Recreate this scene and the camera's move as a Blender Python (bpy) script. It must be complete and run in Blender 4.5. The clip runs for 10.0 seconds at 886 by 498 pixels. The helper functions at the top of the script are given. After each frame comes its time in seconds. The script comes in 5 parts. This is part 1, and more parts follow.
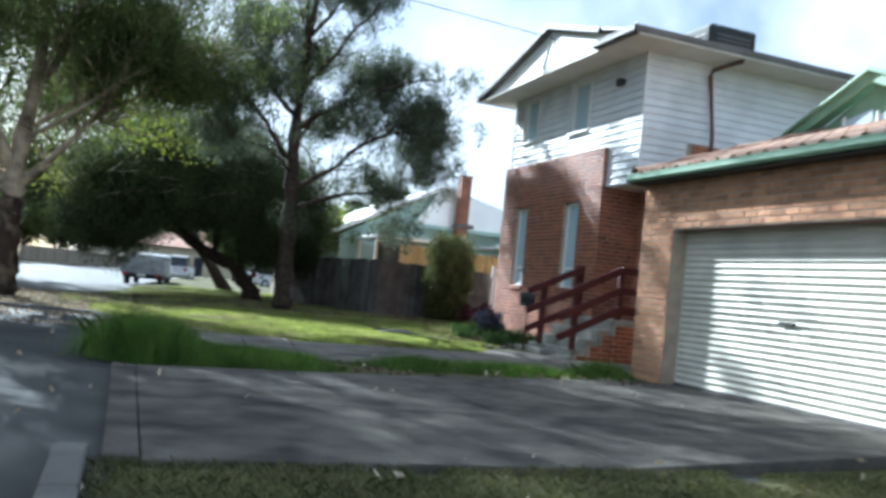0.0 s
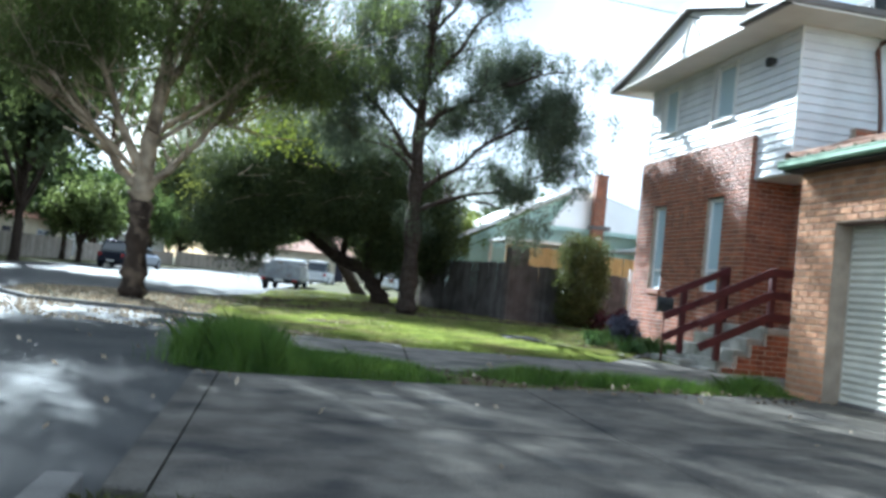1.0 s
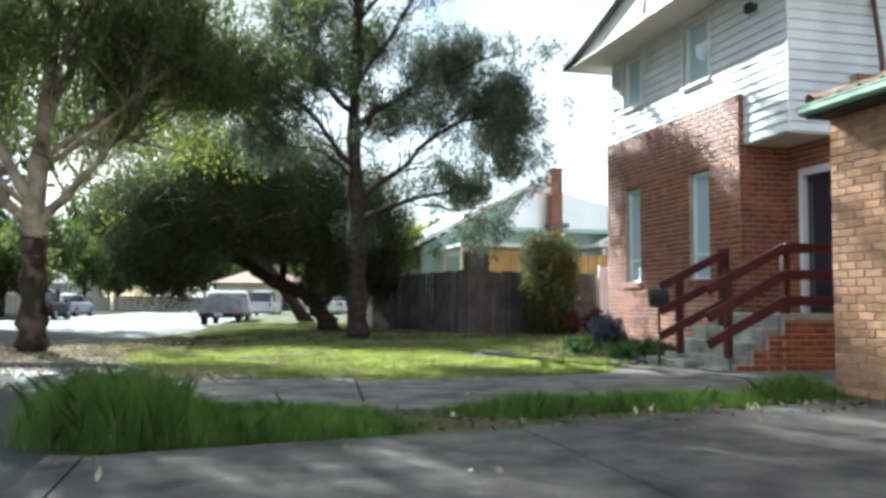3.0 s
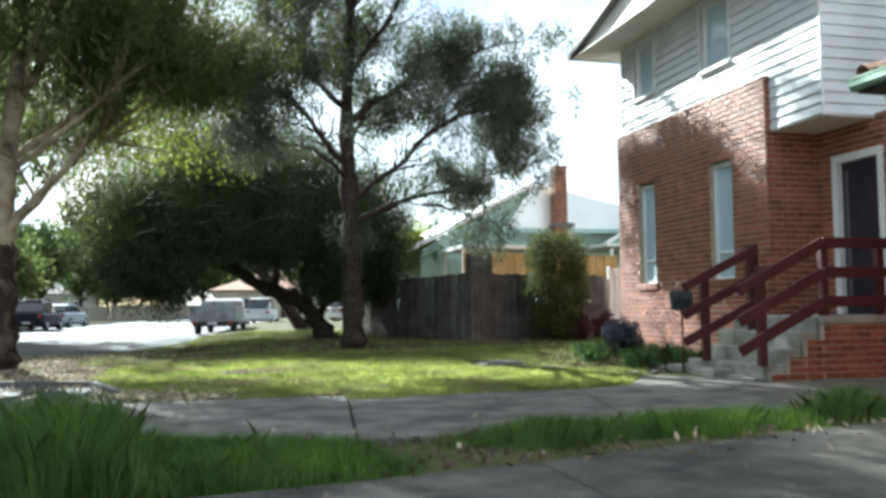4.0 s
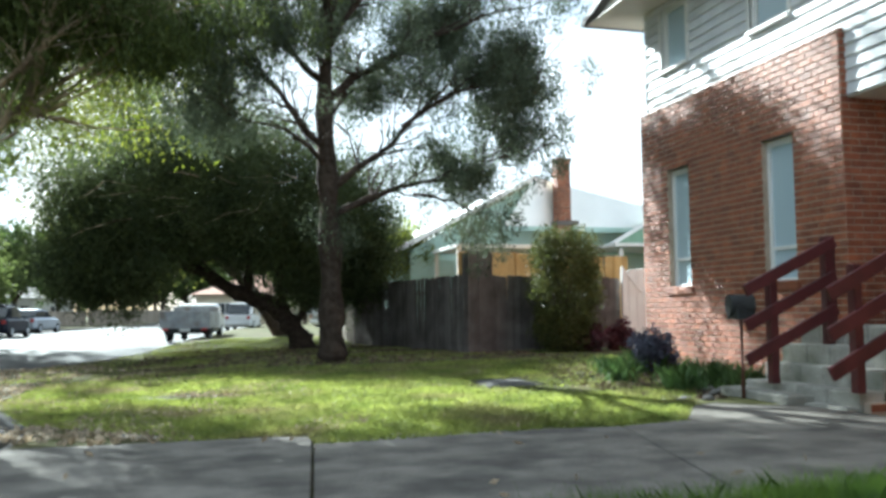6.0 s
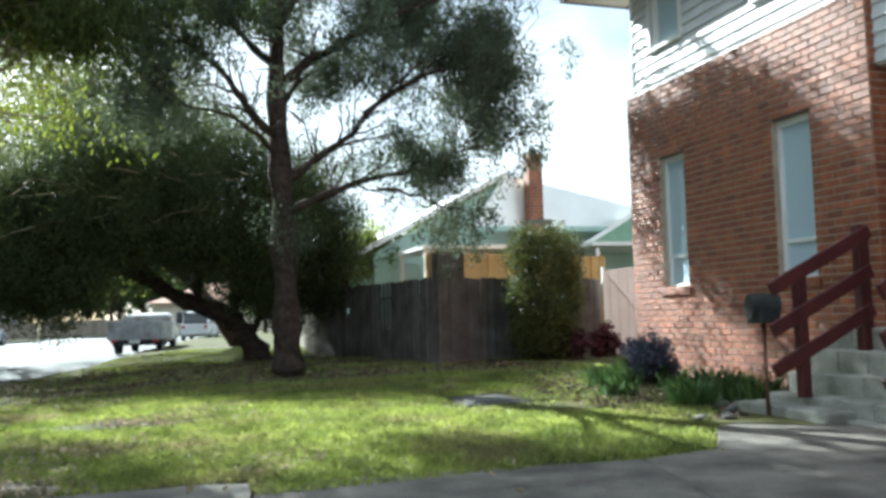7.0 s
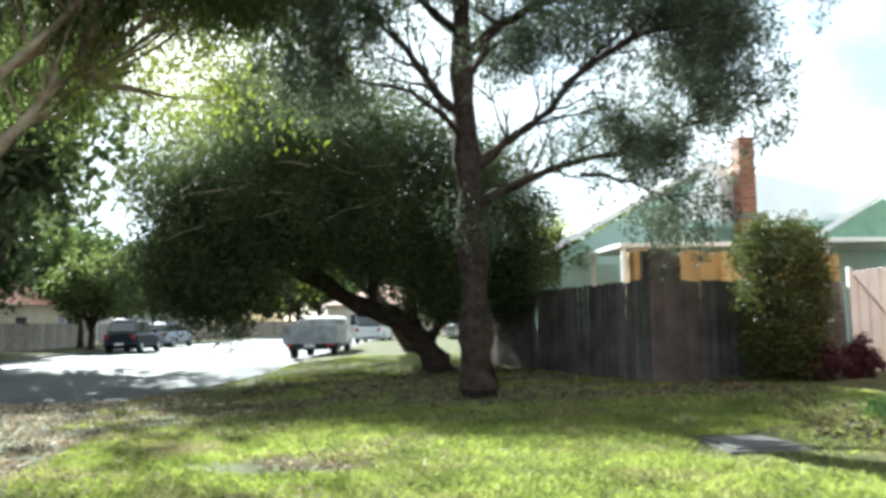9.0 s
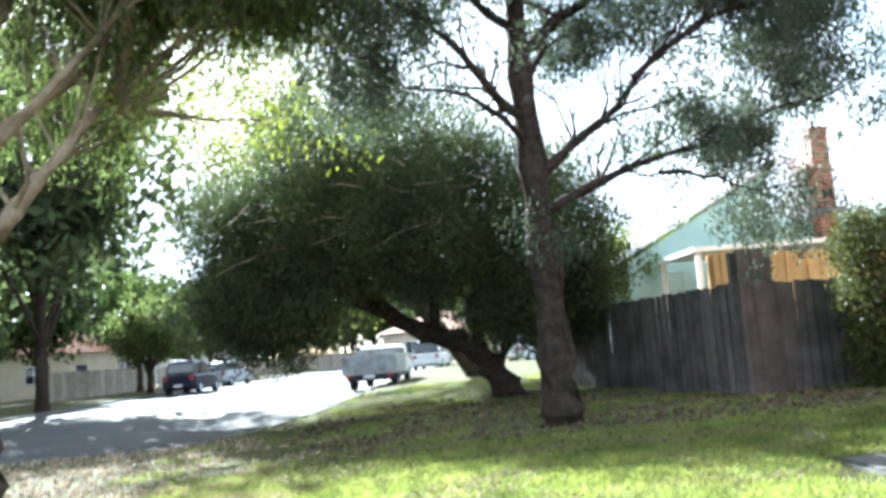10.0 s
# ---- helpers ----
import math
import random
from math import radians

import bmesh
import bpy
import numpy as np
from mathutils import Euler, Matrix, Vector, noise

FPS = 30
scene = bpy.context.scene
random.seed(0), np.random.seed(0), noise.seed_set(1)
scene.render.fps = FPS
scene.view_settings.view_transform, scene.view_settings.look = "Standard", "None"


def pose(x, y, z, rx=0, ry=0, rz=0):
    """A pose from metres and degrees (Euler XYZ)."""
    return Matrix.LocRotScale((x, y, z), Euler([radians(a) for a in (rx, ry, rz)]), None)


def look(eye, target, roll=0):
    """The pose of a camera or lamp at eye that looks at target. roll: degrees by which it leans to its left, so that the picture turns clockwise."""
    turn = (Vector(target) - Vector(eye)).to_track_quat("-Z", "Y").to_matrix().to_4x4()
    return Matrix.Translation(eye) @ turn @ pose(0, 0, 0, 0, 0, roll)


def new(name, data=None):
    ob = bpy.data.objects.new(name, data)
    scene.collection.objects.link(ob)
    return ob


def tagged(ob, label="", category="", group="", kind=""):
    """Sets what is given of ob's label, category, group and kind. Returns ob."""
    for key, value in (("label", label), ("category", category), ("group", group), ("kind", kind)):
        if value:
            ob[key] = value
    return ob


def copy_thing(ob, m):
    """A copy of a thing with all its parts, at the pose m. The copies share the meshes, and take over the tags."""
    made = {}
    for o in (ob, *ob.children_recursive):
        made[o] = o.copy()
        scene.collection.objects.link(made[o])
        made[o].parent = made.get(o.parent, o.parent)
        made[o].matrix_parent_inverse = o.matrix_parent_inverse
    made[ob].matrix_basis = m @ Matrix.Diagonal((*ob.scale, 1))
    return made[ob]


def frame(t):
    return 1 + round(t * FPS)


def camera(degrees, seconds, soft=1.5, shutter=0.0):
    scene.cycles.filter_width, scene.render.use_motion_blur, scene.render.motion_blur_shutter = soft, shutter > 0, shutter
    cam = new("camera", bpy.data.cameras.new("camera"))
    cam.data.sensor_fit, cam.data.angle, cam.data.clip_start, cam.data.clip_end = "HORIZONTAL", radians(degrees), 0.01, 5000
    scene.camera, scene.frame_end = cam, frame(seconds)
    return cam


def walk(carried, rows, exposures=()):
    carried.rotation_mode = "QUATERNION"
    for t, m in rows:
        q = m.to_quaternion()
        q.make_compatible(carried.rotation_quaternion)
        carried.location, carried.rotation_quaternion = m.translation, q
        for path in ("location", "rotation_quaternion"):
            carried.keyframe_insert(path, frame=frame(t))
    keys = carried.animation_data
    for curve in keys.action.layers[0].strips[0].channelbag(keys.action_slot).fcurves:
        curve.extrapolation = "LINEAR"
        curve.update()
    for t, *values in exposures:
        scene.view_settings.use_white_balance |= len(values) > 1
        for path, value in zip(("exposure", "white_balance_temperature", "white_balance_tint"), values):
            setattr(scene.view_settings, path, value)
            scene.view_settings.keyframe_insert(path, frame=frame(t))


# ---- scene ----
cam = camera(54.0, 10.0, soft=3.3, shutter=0.4)
PATH = [
    (0, (-1.971, 0.724, 0.982), (-1.279, 2.598, 1.082), 5.8),
    (0.5, (-1.629, 1.285, 0.974), (-1.054, 3.199, 1.05), 1.7),
    (1, (-1.322, 1.713, 0.968), (-0.941, 3.675, 1.049), 5.9),
    (1.5, (-1.507, 2.142, 0.865), (-1.126, 4.104, 0.936), 1.8),
    (1.8, (-1.431, 2.399, 0.855), (-1.057, 4.358, 1.003), 2.2),
    (2, (-1.389, 2.669, 0.859), (-1.016, 4.629, 0.999), 1.8),
    (2.5, (-1.225, 3.4, 0.923), (-0.812, 5.353, 1.048), 2.0),
    (3, (-0.881, 4.16, 0.919), (-0.385, 6.094, 1.044), 0.3),
    (4.3, (-0.516, 5.63, 0.965), (-0.023, 7.563, 1.1), -0.7),
    (4.5, (-0.451, 5.839, 0.963), (0.038, 7.773, 1.105), 0.8),
    (5, (-0.368, 6.486, 0.963), (0.127, 8.419, 1.101), -0.2),
    (5.5, (-0.165, 7.17, 0.993), (0.337, 9.102, 1.13), -0.8),
    (6, (-0.038, 7.862, 1.0), (0.483, 9.788, 1.144), -0.6),
    (6.2, (-0.056, 8.18, 0.973), (0.534, 10.086, 1.114), -2.0),
    (7.5, (0.466, 10.086, 1.059), (1.09, 11.98, 1.219), -0.8),
    (7.8, (0.455, 10.45, 1.035), (1.084, 12.341, 1.207), 1.1),
    (8, (0.486, 10.571, 1.06), (1.003, 12.496, 1.232), 3.0),
    (8.5, (0.302, 11.122, 1.158), (0.644, 13.09, 1.262), -3.1),
    (9, (0.3, 11.684, 1.154), (0.53, 13.664, 1.321), -1.1),
    (9.5, (0.0, 12.09, 1.075), (0.114, 14.081, 1.240), -1.7),
    (10, (0.13, 12.64, 1.162), (0.252, 14.622, 1.388), -4.6),
]
EXPOSURES = [(0.0, 1.65, 5150, 1), (1.0, 2.0, 5150, 0), (1.5, 2.08, 5250, 0), (2.5, 2.06, 5550, -1), (4.5, 1.95, 5550, -3), (5.5, 2.04, 5550, -3), (7.5, 1.88, 5550, -3), (9.0, 2.24, 5700, -3), (9.5, 2.44, 5550, -2), (10.0, 2.82, 5350, 1)]
walk(cam, [(t, look(eye, target, roll)) for t, eye, target, roll in PATH], EXPOSURES)

# ---- light ----
SUN = Vector((-1.0, 2.7, 1.68)).normalized()
world = bpy.data.worlds.new("sky_world")
scene.world = world
world.use_nodes = True
wn, wl = world.node_tree.nodes, world.node_tree.links
sky = wn.new("ShaderNodeTexSky")
sky.sky_type = "NISHITA"
sky.sun_disc = False
sky.sun_elevation = math.asin(SUN.z)
sky.sun_rotation = math.atan2(SUN.x, SUN.y)
sky.air_density, sky.dust_density, sky.ozone_density = 1.0, 2.0, 1.0
wco = wn.new("ShaderNodeTexCoord")
wno = wn.new("ShaderNodeTexNoise")
wno.inputs["Scale"].default_value, wno.inputs["Detail"].default_value = 3.2, 7
wrp = wn.new("ShaderNodeValToRGB")
wrp.color_ramp.elements[0].position, wrp.color_ramp.elements[1].position = 0.37, 0.57
wmx = wn.new("ShaderNodeMixRGB")
wmx.inputs[2].default_value = (9.5, 9.5, 9.7, 1)
wl.new(wco.outputs["Generated"], wno.inputs["Vector"])
wl.new(wno.outputs["Fac"], wrp.inputs[0])
wl.new(wrp.outputs[0], wmx.inputs[0])
wl.new(sky.outputs[0], wmx.inputs[1])
bg = wn["Background"]
bg.inputs["Strength"].default_value = 0.043
wl.new(wmx.outputs[0], bg.inputs["Color"])
sun = new("sun", bpy.data.lights.new("sun", "SUN"))
sun.data.energy, sun.data.angle, sun.data.color = 5.0, radians(0.55), (1.0, 0.955, 0.88)
sun.matrix_world = look(SUN * 60, (0, 0, 0))


# ---- materials ----
def mat(name, c1, c2, scale=3.0, rough=0.85, bump=0.3, fine=60.0, metal=0.0, vary=0.0, island=False, leaf=0.0, stain=None, spec=0.4):
    """Two-scale noise colour with fine relief; vary: value change from piece to piece."""
    m = bpy.data.materials.new(name)
    m.use_nodes = True
    n, l = m.node_tree.nodes, m.node_tree.links
    b = n["Principled BSDF"]
    b.inputs["Roughness"].default_value, b.inputs["Metallic"].default_value = rough, metal
    b.inputs["Specular IOR Level"].default_value = spec
    geo = n.new("ShaderNodeNewGeometry")
    big = n.new("ShaderNodeTexNoise")
    big.inputs["Scale"].default_value, big.inputs["Detail"].default_value = scale, 5
    sml = n.new("ShaderNodeTexNoise")
    sml.inputs["Scale"].default_value, sml.inputs["Detail"].default_value = fine, 3
    for t in (big, sml):
        l.new(geo.outputs["Position"], t.inputs["Vector"])
    add = n.new("ShaderNodeMath")
    add.operation = "MULTIPLY_ADD"
    add.inputs[1].default_value = 0.45
    l.new(sml.outputs["Fac"], add.inputs[0])
    l.new(big.outputs["Fac"], add.inputs[2])
    ramp = n.new("ShaderNodeValToRGB")
    ramp.color_ramp.elements[0].position, ramp.color_ramp.elements[1].position = 0.52, 0.92
    ramp.color_ramp.elements[0].color, ramp.color_ramp.elements[1].color = (*c1, 1), (*c2, 1)
    l.new(add.outputs[0], ramp.inputs[0])
    col = ramp.outputs[0]
    if stain:
        st = n.new("ShaderNodeTexNoise")
        st.inputs["Scale"].default_value, st.inputs["Detail"].default_value = stain[1], 6
        l.new(geo.outputs["Position"], st.inputs["Vector"])
        sr = n.new("ShaderNodeValToRGB")
        sr.color_ramp.elements[0].position, sr.color_ramp.elements[1].position = 0.5, 0.68
        l.new(st.outputs["Fac"], sr.inputs[0])
        mx = n.new("ShaderNodeMixRGB")
        mx.inputs[2].default_value = (*stain[0], 1)
        l.new(sr.outputs[0], mx.inputs[0])
        l.new(col, mx.inputs[1])
        col = mx.outputs[0]
    if vary:
        src = geo.outputs["Random Per Island"] if island else n.new("ShaderNodeObjectInfo").outputs["Random"]
        mr = n.new("ShaderNodeMapRange")
        mr.inputs["To Min"].default_value, mr.inputs["To Max"].default_value = 1 - vary, 1 + vary
        l.new(src, mr.inputs["Value"])
        hs = n.new("ShaderNodeHueSaturation")
        l.new(mr.outputs[0], hs.inputs["Value"])
        l.new(col, hs.inputs["Color"])
        col = hs.outputs[0]
    l.new(col, b.inputs["Base Color"])
    if bump:
        bp = n.new("ShaderNodeBump")
        bp.inputs["Strength"].default_value, bp.inputs["Distance"].default_value = bump, 0.02
        l.new(sml.outputs["Fac"], bp.inputs["Height"])
        l.new(bp.outputs[0], b.inputs["Normal"])
    if leaf:
        tr = n.new("ShaderNodeBsdfTranslucent")
        hs2 = n.new("ShaderNodeHueSaturation")
        hs2.inputs["Value"].default_value, hs2.inputs["Saturation"].default_value = 1.5, 1.1
        l.new(col, hs2.inputs["Color"])
        l.new(hs2.outputs[0], tr.inputs["Color"])
        ms = n.new("ShaderNodeMixShader")
        ms.inputs[0].default_value = leaf
        l.new(b.outputs[0], ms.inputs[1])
        l.new(tr.outputs[0], ms.inputs[2])
        l.new(ms.outputs[0], n["Material Output"].inputs["Surface"])
    return m


def glass_mat(name, tint, rough=0.04):
    m = bpy.data.materials.new(name)
    m.use_nodes = True
    b = m.node_tree.nodes["Principled BSDF"]
    b.inputs["Base Color"].default_value = (*tint, 1)
    b.inputs["Roughness"].default_value = rough
    b.inputs["Specular IOR Level"].default_value = 0.7
    return m


M_GROUND = mat("lawn_soil", (0.05, 0.052, 0.021), (0.105, 0.105, 0.04), 2.2, 0.95, 1.0, 25, stain=((0.11, 0.082, 0.05), 1.0), spec=0.1)
M_ROAD = mat("asphalt", (0.035, 0.035, 0.037), (0.07, 0.069, 0.067), 0.9, 0.72, 0.9, 110, stain=((0.07, 0.068, 0.066), 0.6), spec=0.22)
# driveway concrete, stained, with the trees' shade also put into its dark base
M_CONC = mat("concrete", (0.06, 0.054, 0.047), (0.14, 0.127, 0.108), 2.3, 0.9, 0.8, 55, vary=0.08, stain=((0.045, 0.043, 0.041), 1.7), spec=0.1)
M_PATH = mat("pale_concrete", (0.11, 0.1, 0.088), (0.23, 0.21, 0.182), 2.6, 0.9, 0.8, 55, vary=0.06, stain=((0.085, 0.078, 0.07), 1.5), spec=0.15)
M_KERB = mat("kerb_concrete", (0.085, 0.08, 0.073), (0.16, 0.15, 0.138), 2.0, 0.9, 0.4, 70, vary=0.08, stain=((0.1, 0.095, 0.085), 1.5))
M_BRICK = mat("red_brick", (0.17, 0.05, 0.025), (0.35, 0.117, 0.052), 5.0, 0.56, 0.5, 120, vary=0.3, spec=0.4)
M_BRICKI = mat("red_brick_field", (0.17, 0.05, 0.025), (0.35, 0.117, 0.052), 5.0, 0.56, 0.5, 120, vary=0.3, island=True, spec=0.4)
M_TAN = mat("tan_brick", (0.36, 0.17, 0.09), (0.52, 0.29, 0.16), 5.0, 0.9, 0.5, 120, vary=0.3)
M_TANI = mat("tan_brick_field", (0.36, 0.17, 0.09), (0.52, 0.29, 0.16), 5.0, 0.9, 0.5, 120, vary=0.3, island=True)
M_MORTAR = mat("mortar", (0.36, 0.29, 0.22), (0.5, 0.41, 0.32), 6.0, 0.95, 0.4, 150)
M_BOARD = mat("white_weatherboard", (0.66, 0.66, 0.68), (0.78, 0.78, 0.79), 1.5, 0.6, 0.08, 60, vary=0.03, stain=((0.6, 0.6, 0.61), 1.2))
M_WHITE = mat("white_paint", (0.72, 0.71, 0.69), (0.82, 0.81, 0.79), 2.0, 0.5, 0.05, 60)
M_SOFFIT = mat("cream_soffit", (0.62, 0.58, 0.52), (0.72, 0.68, 0.62), 2.0, 0.7, 0.05, 60)
M_GUTTER = mat("grey_gutter", (0.10, 0.09, 0.085), (0.16, 0.145, 0.135), 2.0, 0.45, 0.05, 60)
M_BROWN = mat("brown_downpipe", (0.10, 0.045, 0.032), (0.15, 0.07, 0.05), 2.0, 0.45, 0.05, 60)
M_GREEN = mat("green_trim", (0.17, 0.29, 0.19), (0.25, 0.38, 0.26), 2.5, 0.5, 0.05, 60)
M_RAIL = mat("maroon_paint", (0.05, 0.010, 0.012), (0.09, 0.018, 0.02), 5.0, 0.5, 0.12, 60, vary=0.08)
M_STEP = mat("stone_step", (0.26, 0.25, 0.215), (0.46, 0.44, 0.39), 5.0, 0.9, 0.6, 40, vary=0.16, stain=((0.2, 0.2, 0.16), 2.5))
M_TILE = mat("terracotta_tile", (0.36, 0.19, 0.12), (0.58, 0.42, 0.32), 4.0, 0.8, 0.3, 60, vary=0.25)
M_ROLLER = mat("cream_roller_door", (0.58, 0.55, 0.45), (0.67, 0.64, 0.54), 1.2, 0.5, 0.04, 60, stain=((0.52, 0.5, 0.42), 1.4))
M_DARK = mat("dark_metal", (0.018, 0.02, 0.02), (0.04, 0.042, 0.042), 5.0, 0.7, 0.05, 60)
M_DOOR = mat("dark_door", (0.02, 0.018, 0.03), (0.04, 0.035, 0.05), 5.0, 0.4, 0.05, 60)
M_PANE = glass_mat("window_pane", (0.48, 0.58, 0.64))
M_BLIND = mat("pale_blind", (0.5, 0.56, 0.6), (0.6, 0.66, 0.7), 2.0, 0.8, 0.03, 60)
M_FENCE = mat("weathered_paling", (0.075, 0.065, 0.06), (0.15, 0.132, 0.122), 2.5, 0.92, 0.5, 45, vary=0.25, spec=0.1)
# lighter copy of the paling: sunlight painted in for back fence, pale timber elsewhere
M_FENCEL = mat("pale_sunlit_paling", (0.25, 0.21, 0.17), (0.38, 0.33, 0.27), 2.5, 0.92, 0.5, 45, vary=0.2)
M_OCHRE = mat("ochre_board", (0.36, 0.21, 0.07), (0.5, 0.31, 0.12), 3.0, 0.85, 0.3, 45, vary=0.1)
M_MINT = mat("mint_weatherboard", (0.40, 0.56, 0.50), (0.5, 0.66, 0.6), 1.5, 0.6, 0.06, 60, vary=0.04)
M_TIN = mat("pale_roof_iron", (0.74, 0.74, 0.72), (0.84, 0.84, 0.82), 1.0, 0.4, 0.05, 60, metal=0.6)
M_BARKA = mat("dark_bark", (0.03, 0.022, 0.017), (0.08, 0.06, 0.047), 9.0, 0.95, 1.0, 35, spec=0.1)
M_BARKG = mat("gum_bark", (0.24, 0.18, 0.12), (0.5, 0.4, 0.285), 3.0, 0.85, 0.5, 30, stain=((0.09, 0.065, 0.045), 1.7), spec=0.1)
M_CHAR = mat("charred_gum_bark", (0.025, 0.018, 0.014), (0.07, 0.05, 0.037), 3.0, 0.92, 1.0, 30, stain=((0.15, 0.11, 0.078), 3.1), spec=0.1)
M_LEAFG = mat("gum_leaf", (0.055, 0.072, 0.026), (0.12, 0.142, 0.052), 1.2, 0.5, 0, 30, vary=0.4, island=True, leaf=0.5, spec=0.12)
M_LEAFL = mat("light_tree_leaf", (0.07, 0.08, 0.02), (0.15, 0.158, 0.045), 0.8, 0.5, 0, 30, vary=0.4, island=True, leaf=0.5, spec=0.12)
# duller copy of the lawn blade, with a tree's shade in its colour
M_VERGE = mat("shaded_verge_blade", (0.06, 0.07, 0.022), (0.14, 0.13, 0.055), 1.5, 0.7, 0, 30, vary=0.35, island=True, leaf=0.25)
M_LEAFY = mat("lime_leaf", (0.10, 0.125, 0.022), (0.2, 0.22, 0.045), 1.2, 0.5, 0, 30, vary=0.3, island=True, leaf=0.5)
# tea tree leaf, shifted blue-grey to carry the sky haze in its colour
M_LEAFA = mat("tea_tree_leaf", (0.05, 0.064, 0.042), (0.11, 0.128, 0.08), 1.2, 0.55, 0, 30, vary=0.25, island=True, leaf=0.3, spec=0.12)
# shrub leaf, brightened to carry the veil of glare over the dark crown
M_LEAFB = mat("dark_shrub_leaf", (0.034, 0.046, 0.022), (0.085, 0.1, 0.042), 1.0, 0.6, 0, 30, vary=0.4, island=True, leaf=0.32, spec=0.12)
M_LEAFH = mat("hedge_leaf", (0.04, 0.05, 0.017), (0.11, 0.115, 0.04), 3.0, 0.55, 0, 30, vary=0.35, island=True, leaf=0.3, spec=0.12)
M_LEAFF = mat("far_leaf", (0.04, 0.062, 0.025), (0.11, 0.14, 0.045), 0.4, 0.6, 0, 30, vary=0.35, island=True, leaf=0.35, spec=0.12)
M_GRASS = mat("lawn_blade", (0.13, 0.165, 0.042), (0.33, 0.36, 0.105), 1.6, 0.6, 0, 30, vary=0.35, island=True, leaf=0.42, stain=((0.235, 0.21, 0.1), 0.9))
M_TUFT = mat("long_grass_blade", (0.05, 0.10, 0.018), (0.15, 0.22, 0.045), 3.0, 0.5, 0, 30, vary=0.35, island=True, leaf=0.35)
M_STRAP = mat("strap_leaf", (0.04, 0.078, 0.024), (0.105, 0.16, 0.05), 2.0, 0.5, 0, 30, vary=0.3, island=True, leaf=0.3)
M_PURPLE = mat("lavender_leaf", (0.05, 0.05, 0.075), (0.11, 0.11, 0.15), 6.0, 0.6, 0, 30, vary=0.3, island=True, leaf=0.2)
M_RED = mat("burgundy_leaf", (0.05, 0.015, 0.022), (0.10, 0.03, 0.04), 6.0, 0.6, 0, 30, vary=0.3, island=True, leaf=0.2)
M_MULCH = mat("brown_litter", (0.06, 0.042, 0.028), (0.17, 0.125, 0.08), 3.0, 0.85, 0, 30, vary=0.5, island=True, leaf=0.1)
M_LITTER = mat("dry_leaf", (0.2, 0.15, 0.095), (0.46, 0.38, 0.28), 3.0, 0.8, 0, 30, vary=0.45, island=True, leaf=0.15)
M_CARW = mat("white_car_paint", (0.62, 0.63, 0.64), (0.7, 0.7, 0.71), 1.0, 0.3, 0, 30)
M_CARG = mat("silver_car_paint", (0.42, 0.45, 0.5), (0.5, 0.53, 0.58), 1.0, 0.3, 0, 30, metal=0.3)
M_CARN = mat("navy_car_paint", (0.01, 0.011, 0.022), (0.016, 0.019, 0.034), 1.0, 0.45, 0, 30, spec=0.25)
# worn metal, its base also lowered for the shade the truck stands in
M_TRAY = mat("worn_shaded_tray_metal", (0.24, 0.25, 0.27), (0.42, 0.43, 0.45), 2.5, 0.45, 0.1, 30, stain=((0.2, 0.17, 0.15), 2.0))
M_TYRE = mat("tyre_rubber", (0.012, 0.012, 0.012), (0.025, 0.025, 0.025), 5.0, 0.85, 0.1, 60)
M_CGLASS = glass_mat("car_glass", (0.02, 0.025, 0.03))
M_LAMP = glass_mat("red_lamp", (0.35, 0.02, 0.02), 0.2)
M_CREAM = mat("cream_render", (0.55, 0.47, 0.33), (0.66, 0.58, 0.43), 1.5, 0.8, 0.1, 40)
M_ROOFO = mat("orange_roof_tile", (0.34, 0.16, 0.10), (0.46, 0.25, 0.17), 2.0, 0.8, 0.3, 30)


# ---- builders ----
def mesh_ob(name, verts, faces, material, parent=None, label="", smooth=False):
    me = bpy.data.meshes.new(name)
    me.from_pydata([tuple(v) for v in verts], [], faces)
    me.update()
    if smooth:
        me.polygons.foreach_set("use_smooth", [True] * len(me.polygons))
    me.materials.append(material)
    ob = new(name, me)
    if parent:
        ob.parent = parent
    if label:
        ob["label"] = label
    return ob


def part(name, bm, material, parent=None, label="", smooth=False):
    me = bpy.data.meshes.new(name)
    bm.to_mesh(me)
    bm.free()
    if smooth:
        me.polygons.foreach_set("use_smooth", [True] * len(me.polygons))
    me.materials.append(material)
    ob = new(name, me)
    if parent:
        ob.parent = parent
    if label:
        ob["label"] = label
    return ob


def thing(name, label, category, group="", kind="", at=None):
    ob = new(name)
    ob.empty_display_size = 0.2
    if at is not None:
        ob.matrix_basis = at
    return tagged(ob, label, category, group, kind)


def quads_ob(name, q, material, parent=None, label="", smooth=False):
    """One mesh from an array (n, k, 3) of loose faces with k corners."""
    n, k = q.shape[0], q.shape[1]
    me = bpy.data.meshes.new(name)
    me.vertices.add(n * k)
    me.vertices.foreach_set("co", q.reshape(-1).astype(np.float32))
    me.loops.add(n * k)
    me.loops.foreach_set("vertex_index", np.arange(n * k, dtype=np.int32))
    me.polygons.add(n)
    me.polygons.foreach_set("loop_start", np.arange(0, n * k, k, dtype=np.int32))
    me.update(calc_edges=True)
    me.materials.append(material)
    ob = new(name, me)
    if parent:
        ob.parent = parent
    if label:
        ob["label"] = label
    return ob


